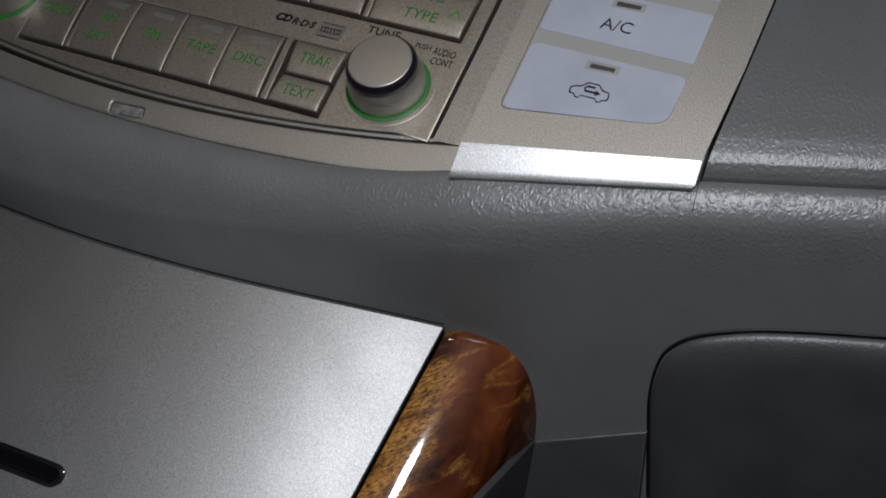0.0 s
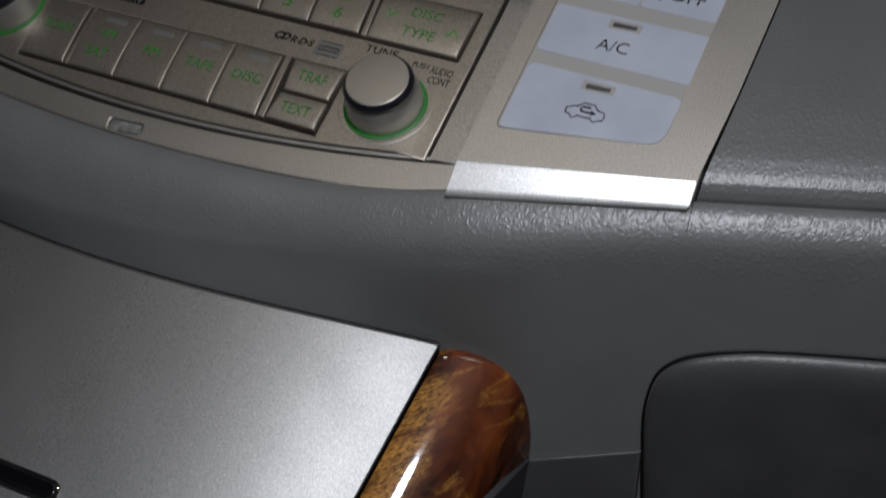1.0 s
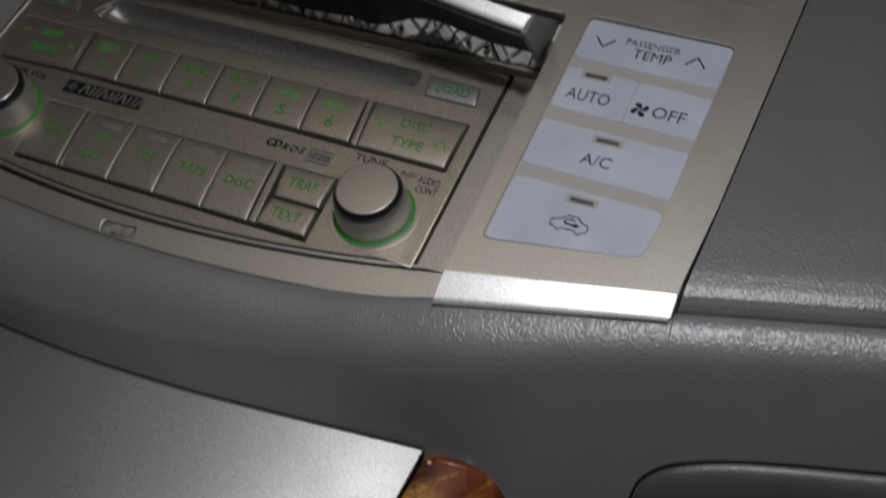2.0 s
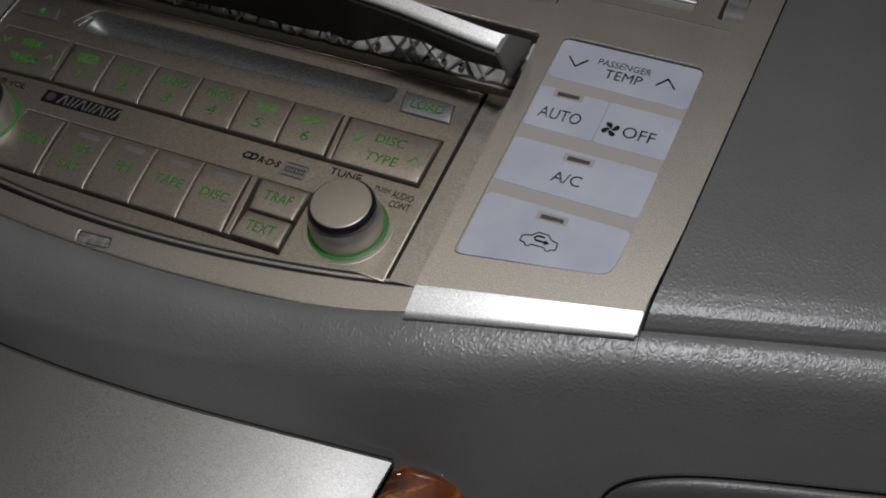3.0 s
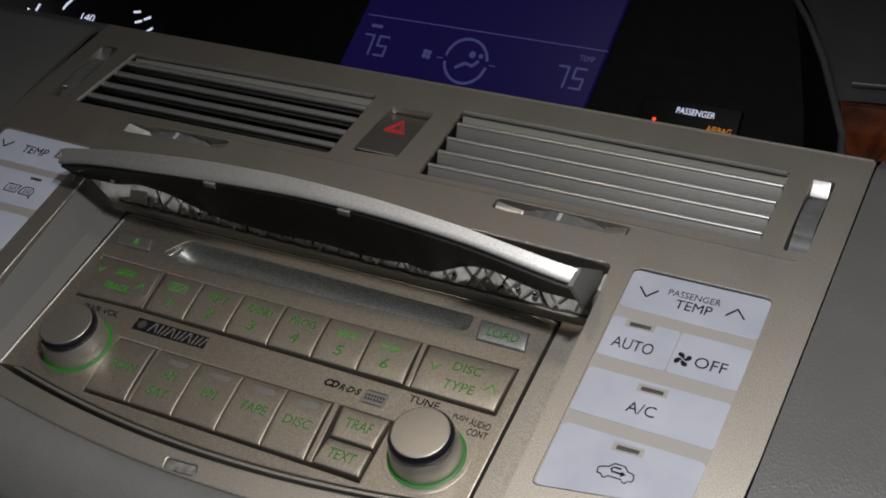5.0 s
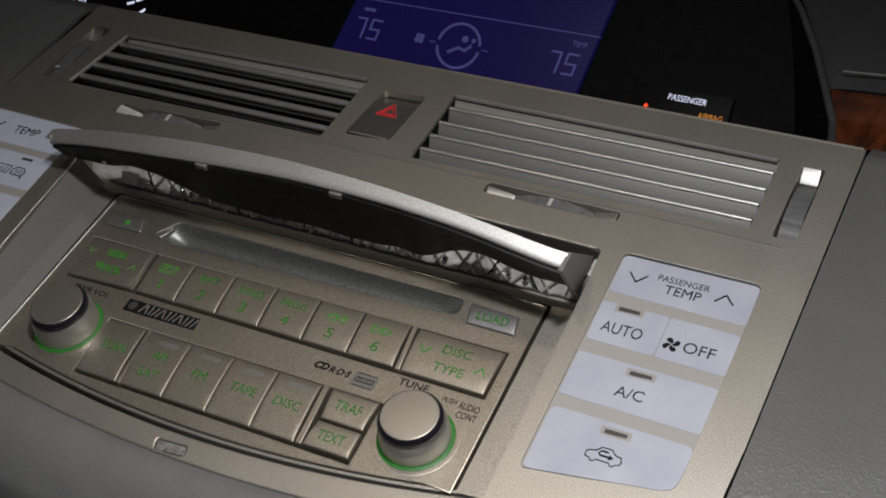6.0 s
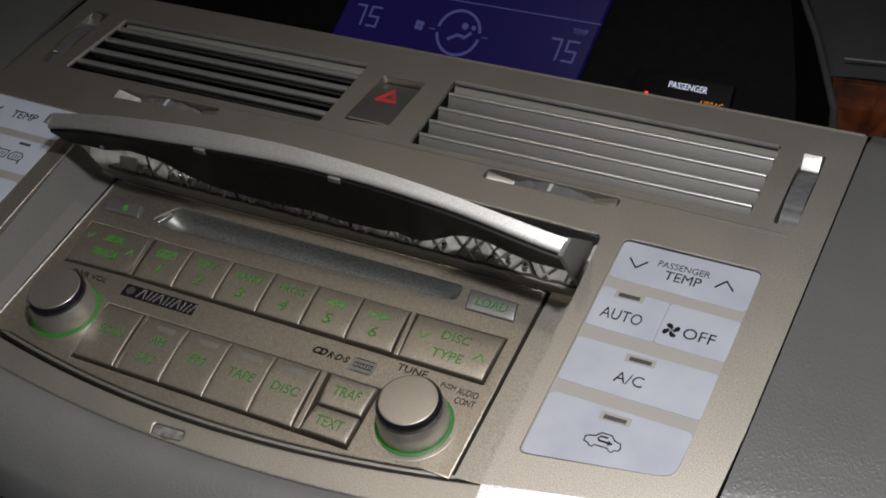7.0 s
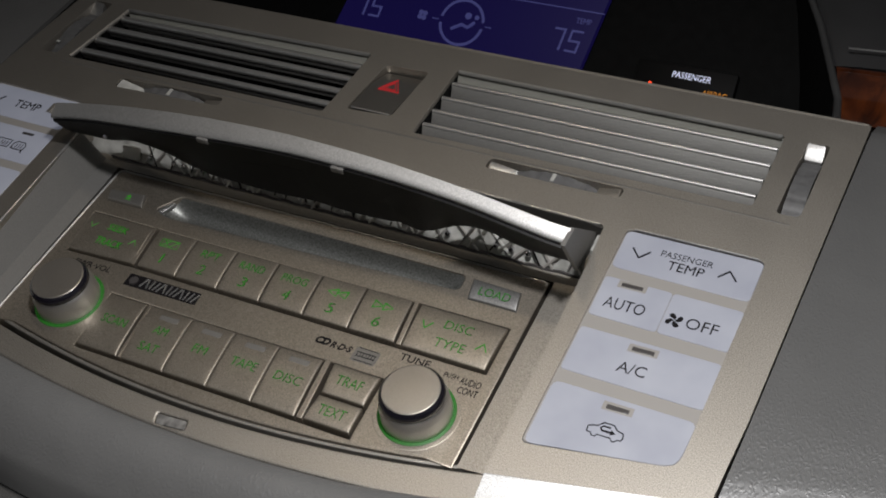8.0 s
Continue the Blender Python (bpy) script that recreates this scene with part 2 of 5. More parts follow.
def solid(name, bm, mat, label="", category="", at=(0, 0, 0), group="", kind="", smooth=True):
    """A thing that is one mesh."""
    ob = new(name, mesh_of(name, bm, mat, at, smooth))
    ob.matrix_world = PANEL @ Matrix.Translation(Vector(at) * MM)
    ob["at"] = [float(a) for a in at]
    return tagged(ob, label, category, group, kind)


def slab(outline, w0, w1, bevel=0.4, holes=(), seg=2):
    """A plate from w0 up to w1 with holes and a rounded upper rim. w1 may be a function of (u, v)."""
    bm = bmesh.new()
    edges = []
    for ring in (outline, *holes):
        vs = [bm.verts.new((u, v, 0)) for u, v in ring]
        edges += [bm.edges.new((a, b)) for a, b in zip(vs, vs[1:] + vs[:1])]
    bmesh.ops.triangle_fill(bm, use_beauty=True, use_dissolve=False, edges=edges)
    bmesh.ops.recalc_face_normals(bm, faces=bm.faces[:])
    if bm.faces and bm.faces[0].normal.z < 0:
        bmesh.ops.reverse_faces(bm, faces=bm.faces[:])
    top = bm.faces[:]
    rim = [e for e in bm.edges if e.is_boundary]
    made = bmesh.ops.extrude_face_region(bm, geom=top)
    low = [v for v in made["geom"] if isinstance(v, bmesh.types.BMVert)]
    lowset = set(low)
    for v in bm.verts:
        v.co.z = w0 if v in lowset else (w1(v.co.x, v.co.y) if callable(w1) else w1)
    bmesh.ops.reverse_faces(bm, faces=[f for f in made["geom"] if isinstance(f, bmesh.types.BMFace)])
    if bevel:
        rim = [e for e in bm.edges if not (e.verts[0] in lowset or e.verts[1] in lowset)
               and len(e.link_faces) == 2 and any(any(v in lowset for v in f.verts) for f in e.link_faces)]
        bmesh.ops.bevel(bm, geom=rim, offset=bevel, segments=seg, profile=0.5, affect="EDGES", clamp_overlap=True)
    return bm


def box(u0, u1, v0, v1, w0, w1, bevel=0.3, seg=2):
    bm = bmesh.new()
    bmesh.ops.create_cube(bm, size=1.0)
    for v in bm.verts:
        v.co = Vector(((u0 + u1) / 2 + v.co.x * (u1 - u0), (v0 + v1) / 2 + v.co.y * (v1 - v0), (w0 + w1) / 2 + v.co.z * (w1 - w0)))
    if bevel:
        bmesh.ops.bevel(bm, geom=bm.edges[:], offset=bevel, segments=seg, profile=0.5, affect="EDGES", clamp_overlap=True)
    return bm


def lathe(u, v, profile, n=48):
    """A turned body about the panel's normal: profile of (radius, w)."""
    bm = bmesh.new()
    rings = []
    for r, w in profile:
        rings.append([bm.verts.new((u + r * math.cos(2 * math.pi * k / n), v + r * math.sin(2 * math.pi * k / n), w)) for k in range(n)])
    for a, b in zip(rings, rings[1:]):
        for k in range(n):
            bm.faces.new((a[k], a[(k + 1) % n], b[(k + 1) % n], b[k]))
    bm.faces.new(rings[0][::-1])
    bm.faces.new(rings[-1])
    return bm


def thicken(bm, thick):
    """Adds a second skin behind an open sheet and closes the rim."""
    if sum(f.normal.z * f.calc_area() for f in bm.faces) < 0:
        bmesh.ops.reverse_faces(bm, faces=bm.faces[:])
    bm.normal_update()
    faces, rim = bm.faces[:], [e for e in bm.edges if e.is_boundary]
    back = {v: bm.verts.new(v.co - v.normal * thick) for v in bm.verts[:]}
    for f in faces:
        bm.faces.new([back[v] for v in reversed(f.verts)])
    for e in rim:
        p, q = e.verts
        bm.faces.new((p, q, back[q], back[p]))
    bmesh.ops.recalc_face_normals(bm, faces=bm.faces[:])


def sheet(fn, us, ts, thick=0.0):
    """A swept surface fn(u, t) -> (u, v, w), given body by a second skin below it."""
    bm = bmesh.new()
    rows = [[bm.verts.new(fn(u, t)) for t in ts] for u in us]
    for a, b in zip(rows, rows[1:]):
        for k in range(len(ts) - 1):
            bm.faces.new((a[k], b[k], b[k + 1], a[k + 1]))
    bmesh.ops.recalc_face_normals(bm, faces=bm.faces[:])
    if thick:
        thicken(bm, thick)
    return bm


def steps(a, b, n):
    return [a + (b - a) * k / n for k in range(n + 1)]


def tube(points, r, n=8):
    """A round bar along points."""
    bm = bmesh.new()
    pts = [Vector(p) for p in points]
    rings = []
    for k, p in enumerate(pts):
        d = (pts[min(k + 1, len(pts) - 1)] - pts[max(k - 1, 0)]).normalized()
        side = d.cross(Vector((0.13, 0.21, 0.97))).normalized()
        up = side.cross(d)
        rings.append([bm.verts.new(p + (side * math.cos(2 * math.pi * a / n) + up * math.sin(2 * math.pi * a / n)) * r) for a in range(n)])
    for a, b in zip(rings, rings[1:]):
        for k in range(n):
            bm.faces.new((a[k], a[(k + 1) % n], b[(k + 1) % n], b[k]))
    bm.faces.new(rings[0][::-1])
    bm.faces.new(rings[-1])
    return bm


def plane_frame(at, elevation):
    """Panel-space frame whose z faces the rear of the car, raised by elevation degrees; x right, y up."""
    a = radians(90 - elevation - SLOPE)
    return Matrix.Translation(at) @ Matrix.Rotation(a, 4, "X")


def lettering(name, words, u, v, w, height, mat, parent, width=None, thin=0.0, deep=0.15, label="", frame_of=None, slant=0.0, turn=0.0):
    """Words as raised letters, centred at (u, v); height is that of capitals."""
    cu = bpy.data.curves.new(name, "FONT")
    cu.body, cu.align_x, cu.align_y = words, "CENTER", "CENTER"
    cu.extrude, cu.offset, cu.resolution_u, cu.shear = 0.02, -thin, 3, slant
    tmp = new("tmp", cu)
    bpy.context.view_layer.update()
    me = bpy.data.meshes.new_from_object(tmp.evaluated_get(bpy.context.evaluated_depsgraph_get()))
    bpy.data.objects.remove(tmp)
    bpy.data.curves.remove(cu)
    bm = bmesh.new()
    bm.from_mesh(me)
    bpy.data.meshes.remove(me)
    xs, ys = [q.co.x for q in bm.verts], [q.co.y for q in bm.verts]
    cx, cy, sx, sy = (min(xs) + max(xs)) / 2, (min(ys) + max(ys)) / 2, max(xs) - min(xs), max(ys) - min(ys)
    ky = height / sy
    kx = width / sx if width else ky
    c, s = math.cos(radians(turn)), math.sin(radians(turn))
    for q in bm.verts:
        x, y = (q.co.x - cx) * kx, (q.co.y - cy) * ky
        q.co = Vector((u + x * c - y * s, v + x * s + y * c, w + (deep if q.co.z > 0 else 0.0)))
    if frame_of:
        bmesh.ops.transform(bm, matrix=frame_of, verts=bm.verts[:])
    return part(name, bm, mat, parent, label, smooth=False)


def joined(*bms):
    out = bmesh.new()
    for b in bms:
        me = bpy.data.meshes.new("t")
        b.to_mesh(me)
        b.free()
        out.from_mesh(me)
        bpy.data.meshes.remove(me)
    return out


def moved(bm, m):
    bmesh.ops.transform(bm, matrix=m, verts=bm.verts[:])
    return bm


# ---- the large forms ---------------------------------------------------
def along(table, u):
    return float(np.interp(u, [a for a, _ in table], [b for _, b in table]))


def smooth_along(table, u, reach=18.0):
    return sum(along(table, u + k * reach / 3) for k in range(-3, 4)) / 7


def held(u):
    return max(-150.0, min(u, 330.0)) - 45.0


BOTTOM = lambda u: -67.0 + 0.0008 * held(min(u, 236.0)) ** 2 + 0.25 * max(0.0, u - 236.0)          # lower edge of the stack's bezels
GROOVE = lambda u: -55.6 + 0.00098 * (u - 40.0) ** 2      # dark groove under the radio
CREASE = [(-400, 29), (-150, 29), (10, 28), (77, 25.4), (134, 20.5), (218, 13.5), (290, 12), (700, 12)]
SILVER_W = lambda u: -13.0 - 0.00025 * held(u) ** 2 - 3.1e-8 * held(u) ** 4        # face of the lower silver lid
SILVER_V = lambda u: -105.6 + 0.00089 * held(u) ** 2      # its upper edge


FACE_OUT = 5.7      # how far the upright face stands out below the full part of the roll


def roll_profile(u):
    b = BOTTOM(u)
    d = smooth_along(CREASE, u)
    c = b - d
    up = 4.3 * max(0.0, min(1.0, (u - 120) / 50.0))
    k = min(1, max(0, (u - 165) / 40.0))
    k = k * k * (3 - 2 * k)
    r = 1 - min(1, max(0, (u - 80) / 75.0))
    q = 1 - min(1, max(0, (u - 148) / 18.0))
    pts = [(b + 5, -3), (b + 1.5, 4.0 - 3.0 * q + up), (b - 1.5, 6.3 - 2.0 * q + up), (b - 0.35 * d, 5.7 + up), (b - 0.68 * d, 4.3 - 1.3 * r + up * (0.65 + 0.2 * k)), (c + 1.8, 1.2 - 3.2 * r + up * (0.22 + 0.3 * k)), (c - 1.2, -1.8 - 2.6 * r), (c - 4.2, -6.2 - 1.6 * r)]
    e = max(0.0, min(1.0, (u - 96.0) / 96.0))
    e = e * e * (3 - 2 * e)
    full = [pts[0], pts[1], (b - 1.5, 7.6 + up), (b - 0.35 * d - 1.5, 7.3 + up), (b - 0.68 * d - 3.0, 5.3 + up), (c - 2.4, 2.1 + up), (c - 5.6, -2.3 + up), (c - 8.7, -6.9 + up)]
    pts = [tuple(Vector(p).lerp(Vector(q), e)) for p, q in zip(pts, full)]
    drop = Vector((c - 4.2 - 0.56 * 36 - 0.83 * FACE_OUT * e, -6.2 - 0.83 * 36 + 0.56 * FACE_OUT * e))
    lip = Vector((SILVER_V(u) + 0.9, SILVER_W(u) - 3.5))
    end = lip.lerp(drop, k)
    return pts + [tuple(end), (end.x - 0.545 * 150, end.y - 0.84 * 150)]


def on_roll(pts, t):
    n = len(pts) - 1
    x = t * n
    k = min(int(x), n - 1)
    f = x - k
    p = [Vector(pts[min(max(k + j, 0), n)]) for j in (-1, 0, 1, 2)]
    if k >= n - 2:
        return p[1].lerp(p[2], f)
    return 0.5 * ((2 * p[1]) + (p[2] - p[0]) * f + (2 * p[0] - 5 * p[1] + 4 * p[2] - p[3]) * f * f + (3 * p[1] - p[0] - 3 * p[2] + p[3]) * f ** 3)


def roll(u, t):
    pts = roll_profile(u)
    reach = max(0.0, min(0.06, t, (0.9 - t) * 0.5))
    q = sum((on_roll(pts, t + reach * k / 2) for k in range(-2, 3)), Vector((0, 0))) / 5
    return (u, q.x, q.y)


dash_roll = solid("dash_roll", sheet(roll, steps(-380, 640, 170), steps(0, 1, 72), 2.0), ROLL_LEATHER,
      "grey grained leather roll running under the dashboard's centre stack", "dashboard", kind="structure", smooth="all")
part("seam", tube([tuple(Vector(roll(236.0 + 1.2 * k, 0.18 + 0.24 * k)) + Vector((0, 0, 0.02))) for k in steps(0, 1, 12)], 0.14, 6), BLACK, dash_roll, "short dark seam")


def pad(u, t):
    """Upper dashboard skin beside the stack, from the joint above the roll up to the wood strip."""
    b = BOTTOM(u)
    pts = [(b + 0.6, -4), (b + 0.6, 8.2), (b + 1.6, 10.2), (b + 3.2, 11.5), (b + 5.4, 12.8), (b + 8.5, 13.7), (b + 14, 14.4), (b + 34, 15.0), (100, 15.2), (146, 14.4), (160, 6), (165, -4), (167, -30)]
    n = len(pts) - 1
    x = t * n
    k = min(int(x), n - 1)
    a, c = Vector(pts[k]), Vector(pts[k + 1])
    q = a.lerp(c, x - k)
    return (u, q.x, q.y)


def pad_right(s, t):
    v = pad(241 + 399 * s * s, t)[1]
    u0 = 236.3 + 0.65 * max(0.0, min(1.0, (v + 40) / 40)) + max(-2.0, min(v, 150) + 40) * 0.025
    u = u0 + (640 - u0) * s * s
    return (u, *pad(u, t)[1:])


solid("dash_pad", sheet(pad_right, steps(0, 1, 40), steps(0, 1, 66), 2.0), LEATHER,
      "grey leather-grained dashboard skin beside the passenger keys", "dashboard", kind="structure", smooth="all")
solid("dash_pad", sheet(lambda u, t: (u - (1 - t) * 16.0 + 9.0, *pad(u, t)[1:]), steps(-560, -156, 30), steps(0, 1, 66), 2.0), LEATHER,
      "grey leather-grained dashboard skin beside the driver keys", "dashboard", kind="structure", smooth="all")

# bezel: an upside-down U with vents, hazard switch and two key panels
EDGE_R = lambda v: 236.6 + (v + 40) * 0.024
EDGE_L = lambda v: -165.0 + (v + 40) * 0.115
LIP_TOP = lambda u: -48.9 + 14.6 * ((u - 164.4) / 71.0) if u > 100 else -48.9 + 14.6 * ((-75.0 - u) / 71.0)
BEZEL_W = 16.0
outline = [(EDGE_L(148), 148), (EDGE_L(60), 60), (EDGE_L(-36), LIP_TOP(-165)), (-78, LIP_TOP(-78)), (-80.5, 40), (-81.5, 62)]
outline += [(u, 67 + 2.2 * (1 - ((u - 40) / 121.5) ** 2)) for u in steps(-78, 160.4, 14)]
outline += [(162, 65.4), (163, 40), (164.6, LIP_TOP(164.6)), (235.6, LIP_TOP(235.6)), (EDGE_R(0), 0), (EDGE_R(148), 148)]
outline = outline[::-1]
VENT_L = [(-121.4, 91.5), (21.5, 92.6), (24.3, 133.6), (-113.7, 131.6)]
VENT_R = [(66.0, 91.8), (210.6, 92.8), (211.6, 133.4), (67.3, 134.0)]


def rounded(poly, r=2.5, n=3):
    out = []
    for k, p in enumerate(poly):
        p0, p1, p2 = Vector(poly[k - 1]), Vector(p), Vector(poly[(k + 1) % len(poly)])
        a, c = p1 + (p0 - p1).normalized() * r, p1 + (p2 - p1).normalized() * r
        for j in range(n + 1):
            f = j / n
            q = a.lerp(p1, f).lerp(p1.lerp(c, f), f)
            out.append((q.x, q.y))
    return out


KEYS_R = rounded([(170.9, -33.8), (219.2, -26.1), (222.1, -23.4), (223.3, 67.6), (170.7, 67.9)], 3.0, 4)
KEYS_L = rounded([(-147.0, -25.6), (-88.5, -33.8), (-90.5, 65.4), (-143.5, 66.2)], 3.0, 4)
HAZ = rounded([(31.0, 97.2), (52.6, 98.4), (55.8, 129.2), (34.6, 128.4)], 2.0)
WHEEL_R = rounded([(104.5, 81.8), (162.0, 81.6), (162.4, 87.2), (105.0, 87.6)], 2.0)
WHEEL_L = rounded([(-84.0, 79.4), (-27.0, 81.8), (-27.4, 87.2), (-83.6, 85.6)], 2.0)
WHEEL_S = rounded([(219.6, 92.0), (228.4, 92.2), (229.4, 132.6), (220.6, 132.4)], 1.8)
WHEEL_T = rounded([(-139.8, 92.0), (-128.6, 92.0), (-124.6, 133.0), (-134.6, 133.0)], 1.8)

stack = thing("centre_bezel", "champagne silver dashboard bezel framing vents, radio and climate keys", "dashboard", (45, 60, 16))
part("bezel_face", slab(outline, 6.0, BEZEL_W, 0.7, (rounded(VENT_L, 1.5), rounded(VENT_R, 1.5), KEYS_R, KEYS_L, HAZ, WHEEL_R, WHEEL_L, WHEEL_S, WHEEL_T)), BEZEL, stack)


# bright bar: the highlight on the leg's inner edge, in its colour
part("leg_edge", tube([(-78.0, LIP_TOP(-78) + 1, 15.75), (-80.5, 40, 15.75), (-81.4, 60, 15.75)], 0.45, 8), EDGE_HIGHLIGHT, stack, "inner edge with painted highlight")


def lip(u0, u1):
    """The folded lower end of a leg."""
    def fn(u, t):
        top = LIP_TOP(u)
        fall = 11.3 - 2.7 * abs(u - u0) / abs(u1 - u0)
        low = 16.0 - 0.3 * fall
        prof = [(top + 0.02, 15.98), (top - 0.3, 15.85), (top - fall * 0.5, 16.0 - 0.15 * fall), (top - fall + 0.2, low + 0.04), (top - fall, low - 0.25), (top - fall + 1.0, 3.0)]
        x = t * 5
        k = min(int(x), 4)
        a, c = Vector(prof[k]), Vector(prof[k + 1])
        q = a.lerp(c, x - k)
        return (u, q.x, q.y)
    return sheet(fn, steps(u0, u1, 12), steps(0, 1, 10), 1.5)


# silver bar added for the highlight on the key frame's upper bevel
part("key_frame_highlight", tube([(u, 68.15 - 0.006 * (u - 172), 15.9) for u in steps(173.5, 220.6, 8)], 0.42, 8), SILVER, stack, "thin silver highlight line over the keys")
part("lower_lip", lip(164.8, 235.5), SILVER, stack, "bright folded silver lower edge")
part("lower_lip", lip(-78.2, -160.0), SILVER, stack, "bright folded silver lower edge")
end_top = LIP_TOP(235.5)
END = [(end_top + 6, 15.6), (end_top - 0.1, 15.7), (end_top - 7.4, 13.3), (end_top - 7.0, 2.5), (end_top + 6, 2.5)]
part("leg_end", moved(slab(END, 0, 1.0, 0.2), Matrix(((0, 0, 1, 234.9), (1, 0, 0, 0), (0, 1, 0, 0), (0, 0, 0, 1)))), SURROUND, stack)
part("vent_crease", tube([(u, 88.9 - 0.000045 * (u - 45) ** 2, 15.75) for u in steps(-122, 226, 30)], 0.55, 6), SURROUND, stack)
for poly in (VENT_L, VENT_R):
    part("vent_rim", tube([(poly[3][0] + 1.0 + (poly[2][0] - poly[3][0] - 2.0) * f, poly[3][1] + (poly[2][1] - poly[3][1]) * f - 0.5, 15.5) for f in steps(0, 1, 8)], 1.0, 8), EDGE_HIGHLIGHT, stack, "rounded vent edge with painted highlight")
part("vent_rim", tube([(VENT_L[0][0] + 0.4 + (VENT_L[3][0] - VENT_L[0][0]) * f, VENT_L[0][1] + (VENT_L[3][1] - VENT_L[0][1]) * f, 15.2) for f in steps(0.02, 0.98, 6)], 1.1, 8), SURROUND, stack)
part("bezel_rim", tube([(u, 148.2, 14.6) for u in steps(-143, 240, 30)], 1.6), BEZEL, stack)

# walls of the radio's recess
recess = thing("radio_recess", "grey silver sloping walls around the recessed radio", "dashboard", (42, 0, 5), kind="structure")


def wall_right(u, t):
    f = u / 10.0
    x = 148.4 - 0.5 * f + 17.0 * t
    low = GROOVE(x) + 3.2 - 2.4 * min(1.0, max(0.0, (x - 148.0) / 14.0))
    return (x, low + (68.0 - low) * f, -1.0 + 0.4 * t)


def wall_left(u, t):
    v = -46 + 95 * (u / 10.0)
    if t < 0.45:
        return (-64.5 - 8.0 * t / 0.45, v, -0.8 + 1.8 * t / 0.45)
    return (-72.5 - 8.0 * (t - 0.45) / 0.55, v, 1.0 + 14.0 * (t - 0.45) / 0.55)


part("side_wall", sheet(wall_right, steps(0, 10, 20), steps(0, 1, 8), 1.5), BEZEL, recess)
# left wall darker than the right one: its shade put into the colour
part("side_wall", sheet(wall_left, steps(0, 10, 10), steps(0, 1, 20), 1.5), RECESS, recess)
part("groove_floor", box(138, 170, -64, -36, -9, -5, 0.3), BLACK, recess, "black hollow under the groove")
part("back_wall", box(-85, 166, 42, 76, -12, -8, 0.5), BLACK, recess, "black hollow behind the raised lid")

# curved lower strip of the radio bay


strip_top = [(u, GROOVE(u) - 0.7) for u in steps(-78, 169, 40)]
strip_low = [(u, BOTTOM(u) + 0.6) for u in steps(169, -78, 40)]
strip = thing("radio_lower_strip", "curved silver strip below the radio with a clear window", "dashboard trim", (42, -60, 3))
part("strip_face", slab([*strip_low[::-1], *strip_top[::-1]], -5, 3.0, 0.8, (rounded([(37.0, -65.6), (49.6, -64.2), (48.6, -60.2), (35.6, -61.0)], 1.2),)), BEZEL, strip)
part("window_lens", slab(rounded([(37.2, -65.4), (49.4, -64.0), (48.4, -60.4), (35.8, -61.2)], 1.1), -2, 2.5, 0.4), LENS, strip, "clear plastic lens")

# lower silver lid, wood end, console side
lidlow = thing("lower_console_panel", "bright satin silver console panel with a chrome slot handle", "console panel", (45, -180, -13))

def lid_low(s, t):
    u = -83 + 253.7 * s
    edge = SILVER_V(u)
    v = edge + (-300 - edge) * t
    u += 0.06 * (v + 91) * s
    w = SILVER_W(u)
    if t < 0.004:
        w -= (0.004 - t) / 0.004 * 0.7
    return (u, v, w)


part("lid_face", sheet(lid_low, steps(0, 1, 60), [0.0, 0.0015, 0.003, 0.004, 0.0045, 0.012, 0.02, *steps(0.05, 1, 20)], 6.0), SATIN, lidlow, smooth="all")


part("edge_gap", tube([(u + 0.06 * (SILVER_V(u) + 91) * (u + 83) / 253.7, SILVER_V(u) + 0.5, SILVER_W(u) - 0.3) for u in steps(-83, 170, 50)], 0.32, 6), BLACK, lidlow, "black gap along the upper edge")


def slot_form(half, u0, u1, v0, lift):
    """A long raised bead with round ends that follows the lid's curve."""
    def fn(s, t):
        u = u0 + (u1 - u0) * (0.5 - 0.5 * math.cos(math.pi * s))
        d = min(u - u0, u1 - u) / half
        h = half * math.sqrt(max(0.0, 1 - (1 - min(1.0, d)) ** 2))
        return (u, v0 + 0.02 * (u - 45) + h * (2 * t - 1), SILVER_W(u) + lift * math.sin(math.pi * t) ** 0.5 - 0.3)
    return sheet(fn, steps(0, 1, 60), steps(0, 1, 8), 0.6)


part("handle_rim", slot_form(4.6, -40, 84.4, -182.6, 0.8), CHROME, lidlow, "chrome-edged slot rim")
part("handle_inset", slot_form(3.0, -38, 82.6, -182.4, 1.4), GLOSS, lidlow, "black slot")

def soften_line(points, rounds=3):
    """Cuts the corners of an open line again and again."""
    for _ in range(rounds):
        out = [points[0]]
        for (ax, ay), (bx, by) in zip(points, points[1:]):
            out += [(0.75 * ax + 0.25 * bx, 0.75 * ay + 0.25 * by), (0.25 * ax + 0.75 * bx, 0.25 * ay + 0.75 * by)]
        points = out + [points[-1]]
    return points


wood = thing("console_wood_end", "glossy burl wood end piece beside the silver console lid", "wood trim", (190, -150, -40))
WOOD_PROF = [(171.2, -30), (171.3, -25.4), (172.2, -24.7), (178, -24.9), (186, -26.8), (193, -30.4), (198.8, -36.0), (202.6, -44), (204.2, -53), (204.6, -64)]
WOOD_PROF = soften_line(WOOD_PROF)
WOOD_TOP = [(171, -91.4), (178, -89.8), (184, -89.0), (190, -88.6), (196, -89.4), (199, -91.0), (202, -94.5), (204, -98.5), (205, -101)]


